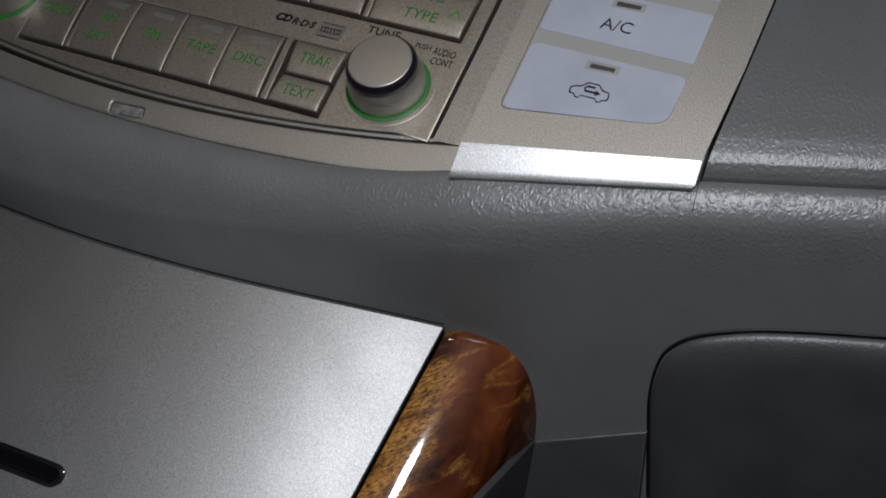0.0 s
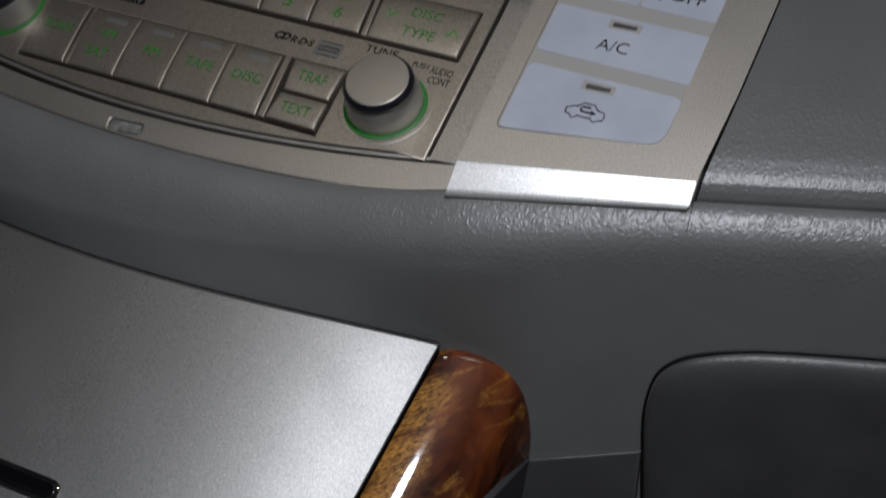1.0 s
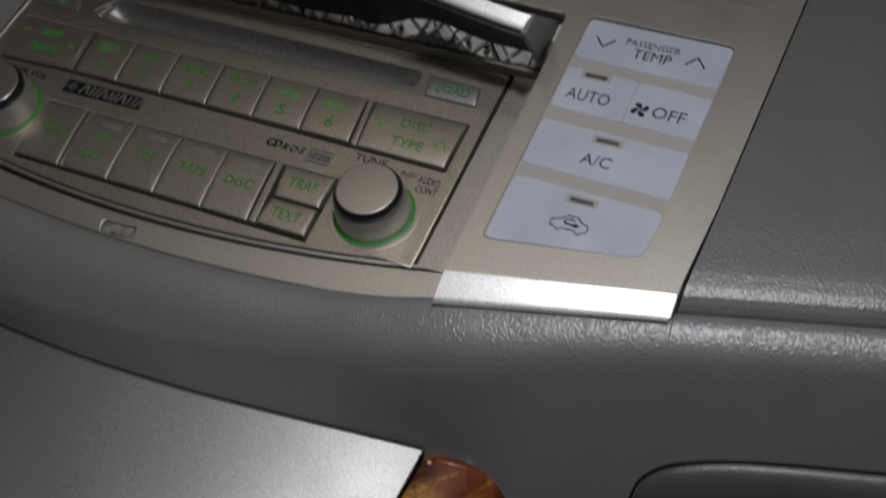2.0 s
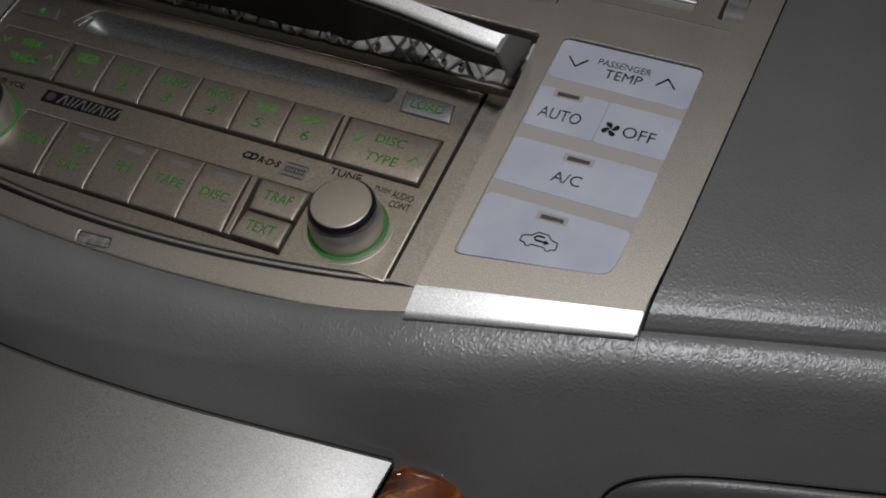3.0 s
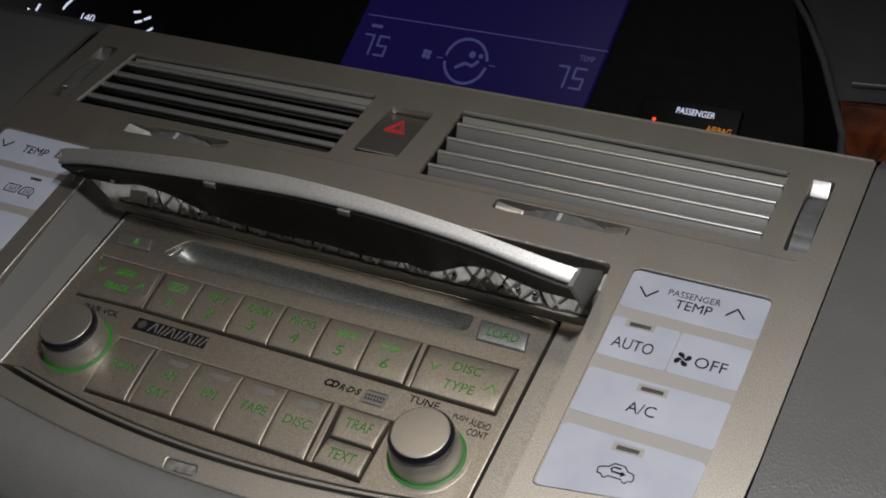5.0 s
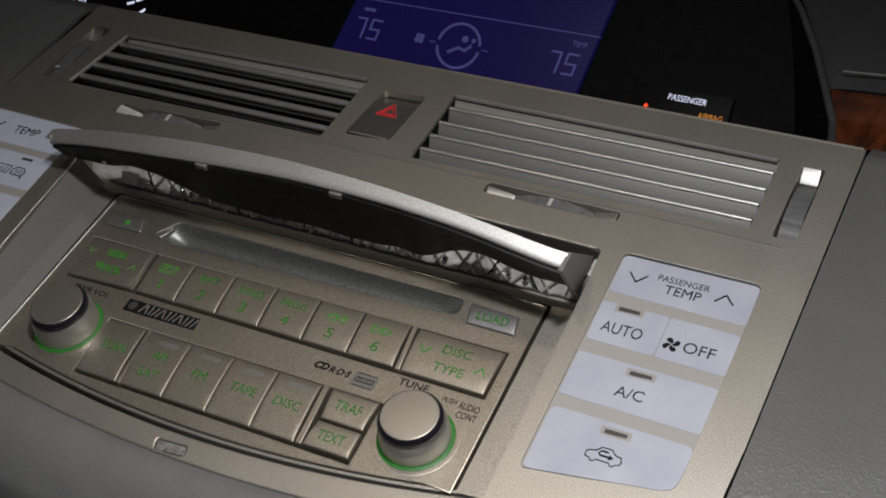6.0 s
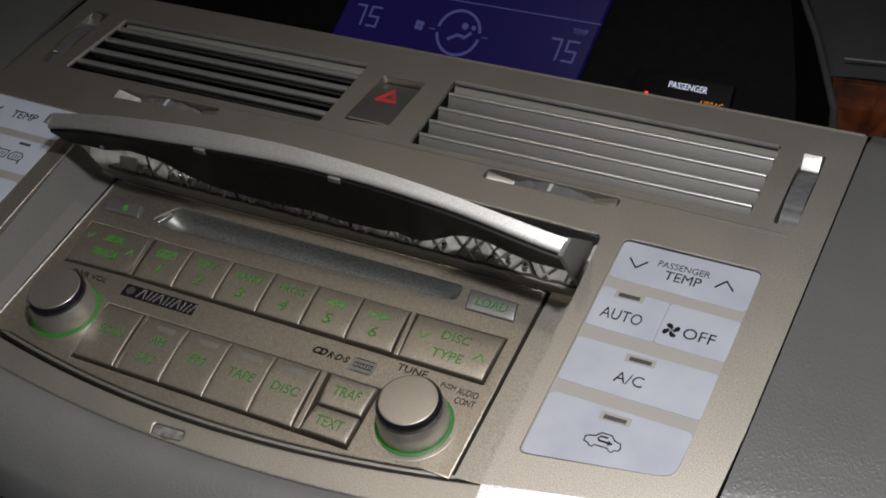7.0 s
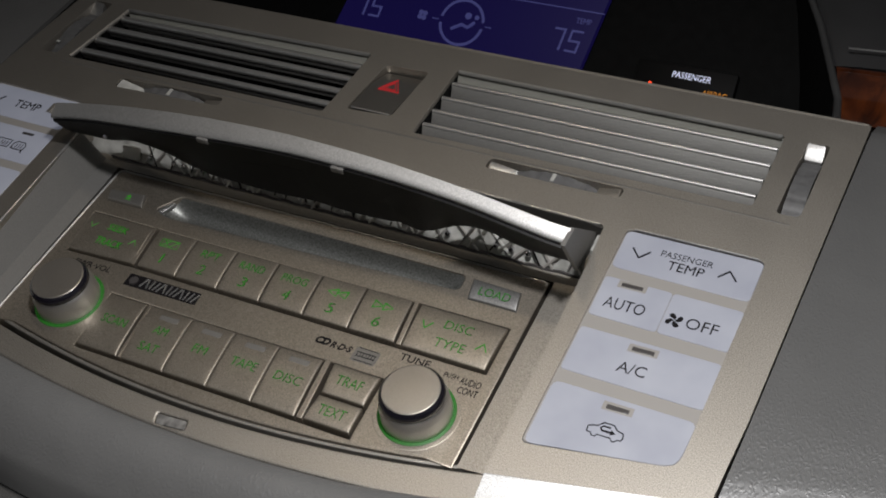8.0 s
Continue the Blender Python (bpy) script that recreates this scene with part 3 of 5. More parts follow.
def wood_end(s, t):
    n = len(WOOD_PROF) - 1
    k = min(int(s * n), n - 1)
    q = Vector(WOOD_PROF[k]).lerp(Vector(WOOD_PROF[k + 1]), s * n - k)
    top = along(WOOD_TOP, q.x)
    v = top - (300 + top) * t ** 1.6
    sink = max(0.0, 1 - (top - v) / 4.0)
    x = q.x + 0.06 * (v + 91) - sink * sink * 2.0 * max(0.0, (q.x - 190) / 15)
    return (x, v, q.y - sink * sink * 3.0)


part("wood_shell", sheet(wood_end, steps(0, 1, 70), steps(0, 1, 60), 1.5), WOOD, wood, smooth="all")
part("gap_seal", tube([(170.9 + 0.06 * (v + 91), v, -23.7) for v in steps(-92.5, -298, 30)], 0.38, 6), BLACK, wood, "black gap beside the silver panel")
side = thing("console_flank", "dark grey plastic console flank below the wood end", "console", (205, -160, -90))
part("side_panel", box(171, 200, -320, -106, -190, -60, 3.0), PLASTIC_DARK, side)
COVER = [(-310, 0), (-310, -190), (-96, -190), (-99, -68), (-104.5, -59), (-121, -44.5), (-141, -27), (-166, -16)]
cover_bm = moved(slab(COVER, 0, 2.4, 0.5), Matrix(((0, 0, 1, 202.8), (1, 0, 0, 0), (0, 1, 0, 0), (0, 0, 0, 1))))
for q in cover_bm.verts:
    q.co.x += 0.06 * (q.co.y + 91)
part("side_cover", cover_bm, FLANK, side)


# glovebox door on the upright face below the roll
def on_face(u, h, n):
    c = BOTTOM(u) - smooth_along(CREASE, u)
    h, n = h - 5.2, n + FACE_OUT
    return Vector((u + 1.2, c - 4.2 - 0.56 * h - 0.83 * n, -6.2 - 0.83 * h + 0.56 * n))


def face_slab(outline, n0, n1, bevel):
    bm = slab(outline, n0, n1, bevel, seg=3)
    for q in bm.verts:
        q.co = on_face(q.co.x, -q.co.y, q.co.z)
    return bm


DOOR = [(243, -190), (640, -190), (640, -26.4)] + [(u, -26.4) for u in steps(600, 300, 20)]
DOOR += [(290, -26.3), (275, -26.2), (261, -26.6), (250, -28.4), (242.6, -30.8), (237.6, -35.0), (235.4, -40), (234.6, -52), (236.4, -65), (240.4, -92)]


EDGE = soften_line(DOOR[2:], 2)
glove = thing("glovebox", "dark grey plastic glovebox door with rounded corner", "glovebox", (300, -80, -30))


def pillow(s, t):
    """Door skin: rolls over from the edge line inwards."""
    n = len(EDGE) - 1
    k = min(int(s * n), n - 1)
    f = s * n - k
    x = EDGE[k][0] * (1 - f) + EDGE[k + 1][0] * f
    y = EDGE[k][1] * (1 - f) + EDGE[k + 1][1] * f
    a = math.pi / 2 * min(1.0, t / 0.4)
    shrink = 11.0 * (1 - math.cos(a)) / 300.0 + max(0.0, t - 0.4) / 0.6 * (1 - 11.0 / 300.0)
    cx, cy = 640.0, -330.0
    return tuple(on_face(x + (cx - x) * shrink, -(y + (cy - y) * shrink * 0.92), -0.8 + 4.2 * math.sin(a)))


part("door_panel", sheet(pillow, steps(0, 1, len(EDGE) - 1), [0, 0.06, 0.12, 0.18, 0.24, 0.3, 0.36, 0.4, 0.42, 0.5, 0.65, 0.8, 1.0], 0.0), PLASTIC_DARK, glove, smooth="all")
part("door_gap", tube([tuple(on_face(x - 0.4, -y - 1.3, -0.2)) for x, y in EDGE], 0.5, 8), BLACK, glove, "dark gap round the door")
part("lower_panel", face_slab([(200, -190), (244.0, -190), (236.2, -64.9), (200, -70.4)], -3, 1.0, 0.9), PLASTIC_DARK, side)


# ---- display and hood --------------------------------------------------
SCREEN_AT = plane_frame((8.0, 244.0, -51.0), 22.0)
hood = thing("instrument_hood", "black recessed instrument hood over the display", "dashboard", (0, 240, -60))
part("hood_back", moved(box(-420, 232, -95, 130, -14, -6, 1.0), SCREEN_AT), HOOD, hood)
screen = thing("climate_display", "blue lit display showing two temperatures and airflow icon", "display", (8, 244, -51))
part("screen_panel", moved(slab([(-83, -40), (68, -40), (83.5, 70), (-60, 70)], -4, 0, 0.3), SCREEN_AT), SCREEN, screen)


def on_screen(bm):
    return moved(bm, SCREEN_AT)


def digit_seven(u, v, h):
    w = h * 0.52
    return joined(box(u - w / 2, u + w / 2, v + h / 2 - 1.1, v + h / 2, 0, 0.3, 0), box(u + w / 2 - 1.1, u + w / 2, v - h / 2, v + h / 2, 0, 0.32, 0))


def digit_five(u, v, h):
    w = h * 0.56
    return joined(box(u - w / 2, u + w / 2, v + h / 2 - 1.1, v + h / 2, 0, 0.3, 0), box(u - w / 2, u + w / 2, v - 0.55, v + 0.55, 0, 0.3, 0),
                  box(u - w / 2, u + w / 2, v - h / 2, v - h / 2 + 1.1, 0, 0.3, 0), box(u - w / 2, u - w / 2 + 1.1, v, v + h / 2, 0, 0.32, 0),
                  box(u + w / 2 - 1.1, u + w / 2, v - h / 2, v, 0, 0.32, 0))


LEAN = Matrix(((1, 0.12, 0, 0), (0, 1, 0, 0), (0, 0, 1, 0), (0, 0, 0, 1)))
for u0 in (-63.8, 55.2):
    part("digit", on_screen(moved(digit_seven(u0, -0.4, 12.2), LEAN)), SCREEN_INK, screen)
    part("digit", on_screen(moved(digit_five(u0 + 9.4, -0.4, 12.2), LEAN)), SCREEN_INK, screen)
part("divider_line", on_screen(box(-68, 77, 16.4, 16.9, 0, 0.3, 0)), SCREEN_INK, screen)
ring = bmesh.new()
for a0, a1 in ((8, 172), (188, 352)):
    vs = []
    for r in (11.8, 13.3):
        vs.append([ring.verts.new((r * math.cos(radians(a)), r * math.sin(radians(a)), 0.3)) for a in steps(a0, a1, 30)])
    for k in range(30):
        ring.faces.new((vs[0][k], vs[1][k], vs[1][k + 1], vs[0][k + 1]))
thicken(ring, 0.25)
bmesh.ops.translate(ring, verts=ring.verts[:], vec=(-1.2, -1.0, 0.0))
part("airflow_ring", on_screen(ring), SCREEN_INK, screen)
for u in (-17.2, 14.8):
    part("airflow_mark", on_screen(box(u - 1.8, u + 1.8, -1.5, -1.0, 0, 0.3, 0)), SCREEN_INK, screen)
part("airflow_icon", on_screen(joined(tube([(-6.5, -5.5, 0.3), (-1.0, -2.2, 0.3), (3.2, -3.2, 0.3), (6.5, 0.2, 0.3)], 1.0, 6), lathe(1.8, 3.2, [(1.9, 0), (1.9, 0.4)], 14), lathe(7.0, 3.0, [(1.3, 0), (1.3, 0.4)], 12))), SCREEN_INK, screen)
part("fan_icon", on_screen(joined(*[moved(lathe(1.7, 0.6, [(1.4, 0), (1.4, 0.35)], 10), Matrix.Translation((-25.4, -0.6, 0)) @ Matrix.Rotation(radians(90 * k + 20), 4, "Z")) for k in range(4)])), SCREEN_INK, screen)
lettering("temp_caption", "TEMP", 67.0, 11.0, 0.1, 3.0, SCREEN_INK, screen, 8.5, frame_of=SCREEN_AT)
part("temp_caption", on_screen(box(-64, -57, 9.8, 11.6, 0, 0.25, 0)), SCREEN_INK, screen)

# airbag telltale
TELL = plane_frame((136.0, 240.0, -55.0), 22.0)
tell = thing("airbag_telltale", "black telltale block with lit passenger airbag lettering", "warning light", (136, 240, -55))
part("block", moved(box(-27, 25, -22, 3.5, -8, -0.3, 0.8), TELL), TELLTALE, tell)
lettering("lettering", "PASSENGER", 2.0, -1.8, -0.2, 3.2, WHITE_LIT, tell, 20.0, 0.0, frame_of=TELL, slant=0.12, label="white lit word")
lettering("lettering", "AIRBAG", 15.5, -8.8, -0.2, 3.2, AMBER, tell, 12.8, 0.0, frame_of=TELL, slant=0.12, label="amber lit word")
part("belt_icon", moved(joined(lathe(-18.2, -8.6, [(1.0, -0.3), (1.0, 0.1)], 12), slab(rounded([(-21.0, -12.6), (-15.6, -12.6), (-16.8, -10.0), (-19.6, -10.0)], 0.7), -0.3, 0.1, 0)), TELL), RED_LIT, tell, "red lit seat belt icon")

# gauge seen past the bezel
GAUGE = plane_frame((-240.0, 236.0, -60.0), 22.0)
gauge = thing("speedometer", "black speedometer with white lit numerals and ticks", "gauge", (-240, 236, -60))
part("dial", moved(lathe(-30, 5, [(70, -5), (70, -3), (68, -1)], 48), GAUGE), GLOSS, gauge)
lettering("numeral", "140", -20.0, -1.0, -0.9, 5.0, WHITE_LIT, gauge, 11.0, frame_of=GAUGE, slant=0.15)
for x, y, a in ((-40, 4, 60), (-37, 8, 55), (20, 2, 20), (26, 5, 25), (17, 8, 10), (30, -2, 40), (-62, 0, 70), (-70, -4, 75)):
    part("tick", moved(box(-2.6, 2.6, -0.7, 0.7, 0, 0.4, 0), GAUGE @ Matrix.Translation((x, y, -0.9)) @ Matrix.Rotation(radians(a), 4, "Z")), WHITE_LIT, gauge)

# hood rim, wood strip and dark upper dashboard to the passenger side
RIM = [(0, 223.5, 170, -4), (0.3, 218.5, 196, -16), (0.6, 208.0, 224, -20), (0.8, 197.5, 249, -20), (1.0, 184.0, 276, -20), (1.3, 160.0, 316, -22)]


def rim_at(t):
    return tuple(along([(r[0], r[k]) for r in RIM], t) for k in (1, 2, 3))


part("hood_rim", tube([rim_at(t) for t in steps(0, 1.3, 26)], 1.8, 10), PLASTIC_DARK, hood)
part("hood_side", sheet(lambda s, t: (rim_at(s)[0] - 1 - 14 * t, rim_at(s)[1], rim_at(s)[2] - 1 - 70 * t), steps(0, 1.3, 26), steps(0, 1, 4), 2.0), HOOD, hood)
trim = thing("dash_wood_strip", "burl wood strip across the passenger dashboard", "wood trim", (300, 200, -20))


def strip_fn(s, t):
    v = 188 + 37 * t
    u0 = 221.4 - 10.5 * t
    u = u0 + (640 - u0) * s * s
    return (u, v + 0.07 * (u - 212), -22 + 2.4 * math.sin(math.pi * t) ** 0.6)


part("strip_shell", sheet(strip_fn, steps(0, 1, 30), steps(0, 1, 12), 2.0), WOOD_PLAIN, trim)
part("chrome_line", tube([(u, 233.4 + 0.10 * (u - 216), -17.2) for u in steps(214, 640, 20)], 0.45, 8), SILVER, trim, "thin bright metal line")
upper = thing("upper_dash", "dark grey upper dashboard above the wood strip", "dashboard", (300, 260, -20), kind="structure")


def upper_fn(s, t):
    v = 227 + 150 * t
    u0 = along([(RIM[k][2], RIM[k][1] + 1.5) for k in range(len(RIM))], v)
    u = u0 + (640 - u0) * s * s
    return (u, v + 0.07 * (u - u0), -22 + 10 * math.sin(min(1, t * 2.2) * math.pi / 2) - 10 * t * t - 3 * (1 - s) ** 8)


part("upper_skin", sheet(upper_fn, steps(0, 1, 24), steps(0, 1, 20), 2.0), PLASTIC_MID, upper)
part("gap_floor", box(-420, 640, 140, 240, -110, -100, 0), BLACK, upper)

# ---- vents -------------------------------------------------------------
def vent(poly, lines, fall, deep, label, reach=13.0, thick=1.15, mat=None):
    us = [p[0] for p in poly]
    vs = [p[1] for p in poly]
    ob = thing("air_vent", label, "air vent", ((min(us) + max(us)) / 2, 112, 8), group="centre air vents")
    wall = rounded([(p[0] + (0.3 if p[0] < sum(us) / 4 else -0.3), p[1]) for p in poly], 1.5)
    bm = bmesh.new()
    rings = [[bm.verts.new((x, y, w)) for x, y in wall] for w in (14.2, -22)]
    for k in range(len(wall)):
        bm.faces.new((rings[0][k - 1], rings[0][k], rings[1][k], rings[1][k - 1]))
    bm.faces.new(rings[1])
    part("housing", bm, BLACK, ob)
    lo, hi = min(vs), max(vs)
    across = lambda f: poly[3][1] + (poly[2][1] - poly[3][1]) * f
    part("inner_ledge", sheet(lambda f, t: (poly[3][0] + 0.5 + (poly[2][0] - poly[3][0] - 1.0) * f, across(f) - 0.1 - 5.6 * t, 14.7 - 7.0 * t), steps(0, 1, 6), steps(0, 1, 4), 1.0), LEDGE, ob, "olive-grey sloped ledge")
    for v in lines:
        f = (v - lo) / (hi - lo)
        u0 = poly[0][0] + (poly[3][0] - poly[0][0]) * f + 0.9
        u1 = poly[1][0] + (poly[2][0] - poly[1][0]) * f - 0.9
        d = Vector((fall, -deep)).normalized()
        nrm = Vector((-d.y, d.x)) * 1.15
        ends = [Vector((v, 13.4)), Vector((v, 13.4)) + d * reach]
        bm = bmesh.new()
        corner = []
        for u in (u0, u1):
            corner.append([bm.verts.new((u, q.x, q.y)) for q in (ends[0] + nrm, ends[1] + nrm * 0.6, ends[1] - nrm * 0.6, ends[0] - nrm)])
        a, b = corner
        for k in range(4):
            bm.faces.new((a[k - 1], a[k], b[k], b[k - 1]))
        bm.faces.new(a[::-1])
        bm.faces.new(b)
        bmesh.ops.recalc_face_normals(bm, faces=bm.faces[:])
        bmesh.ops.bevel(bm, geom=bm.edges[:], offset=0.3, segments=2, profile=0.5, affect="EDGES", clamp_overlap=True)
        slat = part("slat", bm, mat or SLAT, ob)
        part("slat_edge", tube([(x, v + 0.1, 13.7) for x in steps(u0, u1, 4)], thick, 10), EDGE_HIGHLIGHT, slat, "rounded front edge with painted highlight")
    return ob


vent(VENT_R, (99.8, 108.6, 117.3, 127.0), -5.2, 8.0, "silver air vent with four slats tilted shut")
# left slats in the darker grey: shade of the open gaps put into colour
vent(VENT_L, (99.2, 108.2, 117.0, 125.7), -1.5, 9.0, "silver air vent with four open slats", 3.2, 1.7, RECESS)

hazard = thing("hazard_switch", "silver hazard switch with a red triangle", "switch", (43, 113, 12))


def haz_face(u, t):
    v = 98.5 + 29.0 * t
    return (31.9 + 3.2 * t + u, v, (16.3 - 1.55 * t if t < 0.4 else 12.2 + 3.48 * max(0.0, math.cos(math.pi * 0.5 * (t - 0.4) / 0.6)) ** 0.8))


part("rocker", sheet(haz_face, steps(0, 20.4, 8), steps(0, 1, 14), 4.0), ROCKER, hazard)
part("rocker_edge", tube([(31.9 + x, 98.6, 16.15) for x in steps(0.9, 19.5, 6)], 0.45, 8), EDGE_HIGHLIGHT, hazard, "lower edge with painted highlight")
tri = bmesh.new()


def on_rocker(x, y):
    return (x, y, haz_face(0, (y - 98.5) / 29.0)[2] + 0.35)


for r0, r1 in ((6.3, 5.6), (3.9, 3.3)):
    for k in range(3):
        edge = []
        for r in (r0, r1):
            p, q = [Vector((43.4 + r * 0.95 * math.cos(radians(a)), 116.2 + r * math.sin(radians(a)))) for a in (90 + 120 * k, 210 + 120 * k)]
            edge.append([tri.verts.new(on_rocker(*p.lerp(q, f))) for f in steps(0, 1, 6)])
        for j in range(6):
            tri.faces.new((edge[0][j], edge[0][j + 1], edge[1][j + 1], edge[1][j]))
thicken(tri, 0.3)
part("warning_triangle", tri, RED, hazard, "red lit double triangle")


def thumbwheel(centre, axis_u, length, wide, label, crest):
    """A knurled wheel half sunk in its slot; axis_u: it turns about the u axis (rolls along v)."""
    ob = thing("vent_wheel", label, "vent control", (*centre, 8), group="vent thumbwheels")
    n, r = 64, length * 1.15
    bm = bmesh.new()
    rings = [[], []]
    for k in range(n * 2):
        a = 2 * math.pi * k / (n * 2)
        rad = r - (0.6 if k % 3 else 0.0)
        for side, s in ((0, -wide / 2), (1, wide / 2)):
            along_, up = rad * math.sin(a), rad * math.cos(a) + crest - r
            rings[side].append(bm.verts.new((centre[0] + (s if axis_u else along_), centre[1] + (along_ if axis_u else s), up)))
    m = len(rings[0])
    for k in range(m):
        bm.faces.new((rings[0][k - 1], rings[0][k], rings[1][k], rings[1][k - 1]))
    bm.faces.new(rings[0])
    bm.faces.new(rings[1][::-1])
    part("wheel", bm, KNURL, ob)
    half = length / 2
    if axis_u:
        part("slot_shell", box(centre[0] - wide / 2 - 1, centre[0] + wide / 2 + 1, centre[1] - half - 6, centre[1] + half + 6, -4, 5, 0.4), SURROUND, ob)
    else:
        part("slot_shell", box(centre[0] - half - 10, centre[0] + half + 10, centre[1] - wide / 2 - 1, centre[1] + wide / 2 + 1, -4, 8, 0.4), BEZEL, ob)
    return ob


for c, a, l, w, p in (((133.5, 84.6), False, 40, 5.4, None), ((-55.0, 83.4), False, 40, 5.0, None), ((224.6, 108.0), True, 32, 7.4, None), ((-132.0, 110.0), True, 32, 7.4, None)):
    tw = thumbwheel(c, a, l, w, "knurled grey vent thumbwheel in a silver slot", 16.25 if a else 15.7)
    if a:
        part("end_tab", slab(rounded([(c[0] - 3.6, 126.0), (c[0] + 3.4, 126.0), (c[0] + 3.2, 131.8), (c[0] - 3.8, 131.8)], 0.6), 6, lambda u, v: 12.6 + 0.62 * (v - 126), 0.4), SILVER, tw, "bright silver tab")
        if c[0] < 0:
            part("index_mark", box(c[0] - 3.4, c[0] - 1.0, 99.6, 100.6, 15.6, 16.0, 0.1), PALE, tw, "pale index mark")
    else:
        # left slot end in pale plastic: its lit look put into the colour
        part("slot_ramp", slab(rounded([(c[0] - 27.6, c[1] - 3.8), (c[0] - 16.4, c[1] - 4.2), (c[0] - 15.8, c[1] + 0.6), (c[0] - 27.8, c[1] + 1.4)], 0.6), 6, lambda u, v: min(15.8, 14.6 + 0.38 * (v - c[1] + 1) - 0.1 * (u - c[0] + 22)) if c[0] > 0 else 16.0 - 0.2 * (u - c[0] + 27), 0.3), SILVER if c[0] > 0 else PALE, tw, "bright slanted slot end")
        part("slot_ramp", slab(rounded([(c[0] + 18.4, c[1] - 2.2), (c[0] + 28.0, c[1] - 2.4), (c[0] + 27.6, c[1] + 2.4), (c[0] + 18.0, c[1] + 2.4)], 0.6), 6, lambda u, v: min(15.7, 13.4 + 0.24 * (u - c[0] - 18.0)), 0.3), BEZEL, tw, "slanted slot end")
        part("index_mark", box(c[0] - 1.0, c[0] + 0.6, c[1] - 2.0, c[1] + 2.4, 15.2, 15.95, 0.2), PALE, tw, "pale index mark")

# ---- climate keys ------------------------------------------------------
def key_panel(name, cols, label, left):
    u0, u1 = cols
    ob = thing(name, label, "climate control", ((u0 + u1) / 2, 17, 15))
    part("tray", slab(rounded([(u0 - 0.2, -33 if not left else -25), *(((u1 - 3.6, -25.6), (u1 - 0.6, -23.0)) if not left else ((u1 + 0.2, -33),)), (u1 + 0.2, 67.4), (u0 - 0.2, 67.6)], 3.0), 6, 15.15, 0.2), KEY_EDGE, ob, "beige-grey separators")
    return ob


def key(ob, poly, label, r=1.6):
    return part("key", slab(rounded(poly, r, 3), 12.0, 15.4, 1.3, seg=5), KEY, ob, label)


right = key_panel("climate_keys", (170.9, 222.9), "backlit white passenger climate keys in a silver frame", False)
key(right, [(171.2, 48.8), (223.0, 48.0), (223.0, 67.3), (171.0, 67.5)], "passenger temperature key", 2.4)
key(right, [(171.4, 25.2), (196.9, 24.8), (196.9, 43.6), (171.2, 43.9)], "auto key")
key(right, [(197.1, 24.8), (222.8, 24.4), (222.9, 43.2), (197.1, 43.6)], "fan off key")
key(right, [(171.4, -0.6), (222.5, -1.2), (222.7, 18.8), (171.4, 19.2)], "air conditioning key")
key(right, [(171.6, -32.9), (218.8, -25.4), (221.6, -22.8), (222.4, -6.6), (171.5, -6.0)], "recirculation key", 3.0)
for u, v in ((182.2, 41.6), (195.8, 15.4), (196.2, -10.2)):
    part("indicator_mount", box(u - 5.6, u + 5.6, v - 1.8, v + 2.2, 14.6, 15.44, 0.3), KEY_EDGE, right)
    part("indicator", box(u - 4.0, u + 4.0, v - 0.9, v + 0.9, 15.3, 15.6, 0.2), UNLIT, right, "unlit dark indicator")
TOPW = 15.45
lettering("lettering", "PASSENGER", 196.4, 60.4, TOPW, 2.9, INK, right, 19.4, 0.004, 0.1)
lettering("lettering", "TEMP", 197.4, 55.6, TOPW, 4.2, INK, right, 13.6, 0.0, 0.1)
for u, s in ((179.4, -1), (212.6, 1)):
    part("arrow", joined(tube([(u - 3.4, 57.6 - s * 2.0, TOPW), (u, 57.6 + s * 2.0, TOPW)], 0.35, 6), tube([(u, 57.6 + s * 2.0, TOPW), (u + 3.4, 57.6 - s * 2.0, TOPW)], 0.35, 6)), INK, right)
lettering("lettering", "AUTO", 182.6, 32.4, TOPW, 5.0, INK, right, 15.2, 0.004, 0.1)
lettering("lettering", "OFF", 211.2, 32.2, TOPW, 4.8, INK, right, 11.4, 0.004, 0.1)
part("fan_icon", joined(*[moved(slab(rounded([(0.1, 0.0), (1.3, -0.5), (2.7, 0.4), (2.9, 1.7), (1.9, 2.4), (1.0, 1.6), (0.9, 0.8)], 0.3, 2), 0, 0.12, 0), Matrix.Translation((201.2, 31.8, TOPW)) @ Matrix.Rotation(radians(90 * k), 4, "Z")) for k in range(4)]), INK, right)
lettering("lettering", "A/C", 194.8, 6.8, TOPW, 4.5, INK, right, 10.2, 0.004, 0.1)
car = [(-8, -2.0), (-8.2, 0.6), (-6.4, 1.6), (-4.2, 2.0), (-2.0, 4.4), (2.6, 4.4), (4.6, 2.2), (7.6, 1.6), (8.2, -0.6), (7.8, -2.2), (6.0, -2.4), (5.4, -3.6), (3.8, -3.6), (3.2, -2.4), (-3.0, -2.4), (-3.6, -3.6), (-5.2, -3.6), (-5.8, -2.4), (-8, -2.0)]
CAR_AT = Matrix.Translation((195.6, -20.0, TOPW)) @ Matrix.Scale(0.76, 4)
part("recirculation_icon", moved(joined(tube([(x, y, 0) for x, y in car], 0.32, 5), tube([(x, y, 0) for x, y in ((1.6, 2.6), (-1.6, 2.6), (-2.6, 1.4), (-1.8, 0.2), (2.4, 0.2))], 0.5, 5),
     slab([(2.2, -1.2), (4.6, 0.2), (2.2, 1.6)], 0, 0.15, 0)), CAR_AT), INK, right)

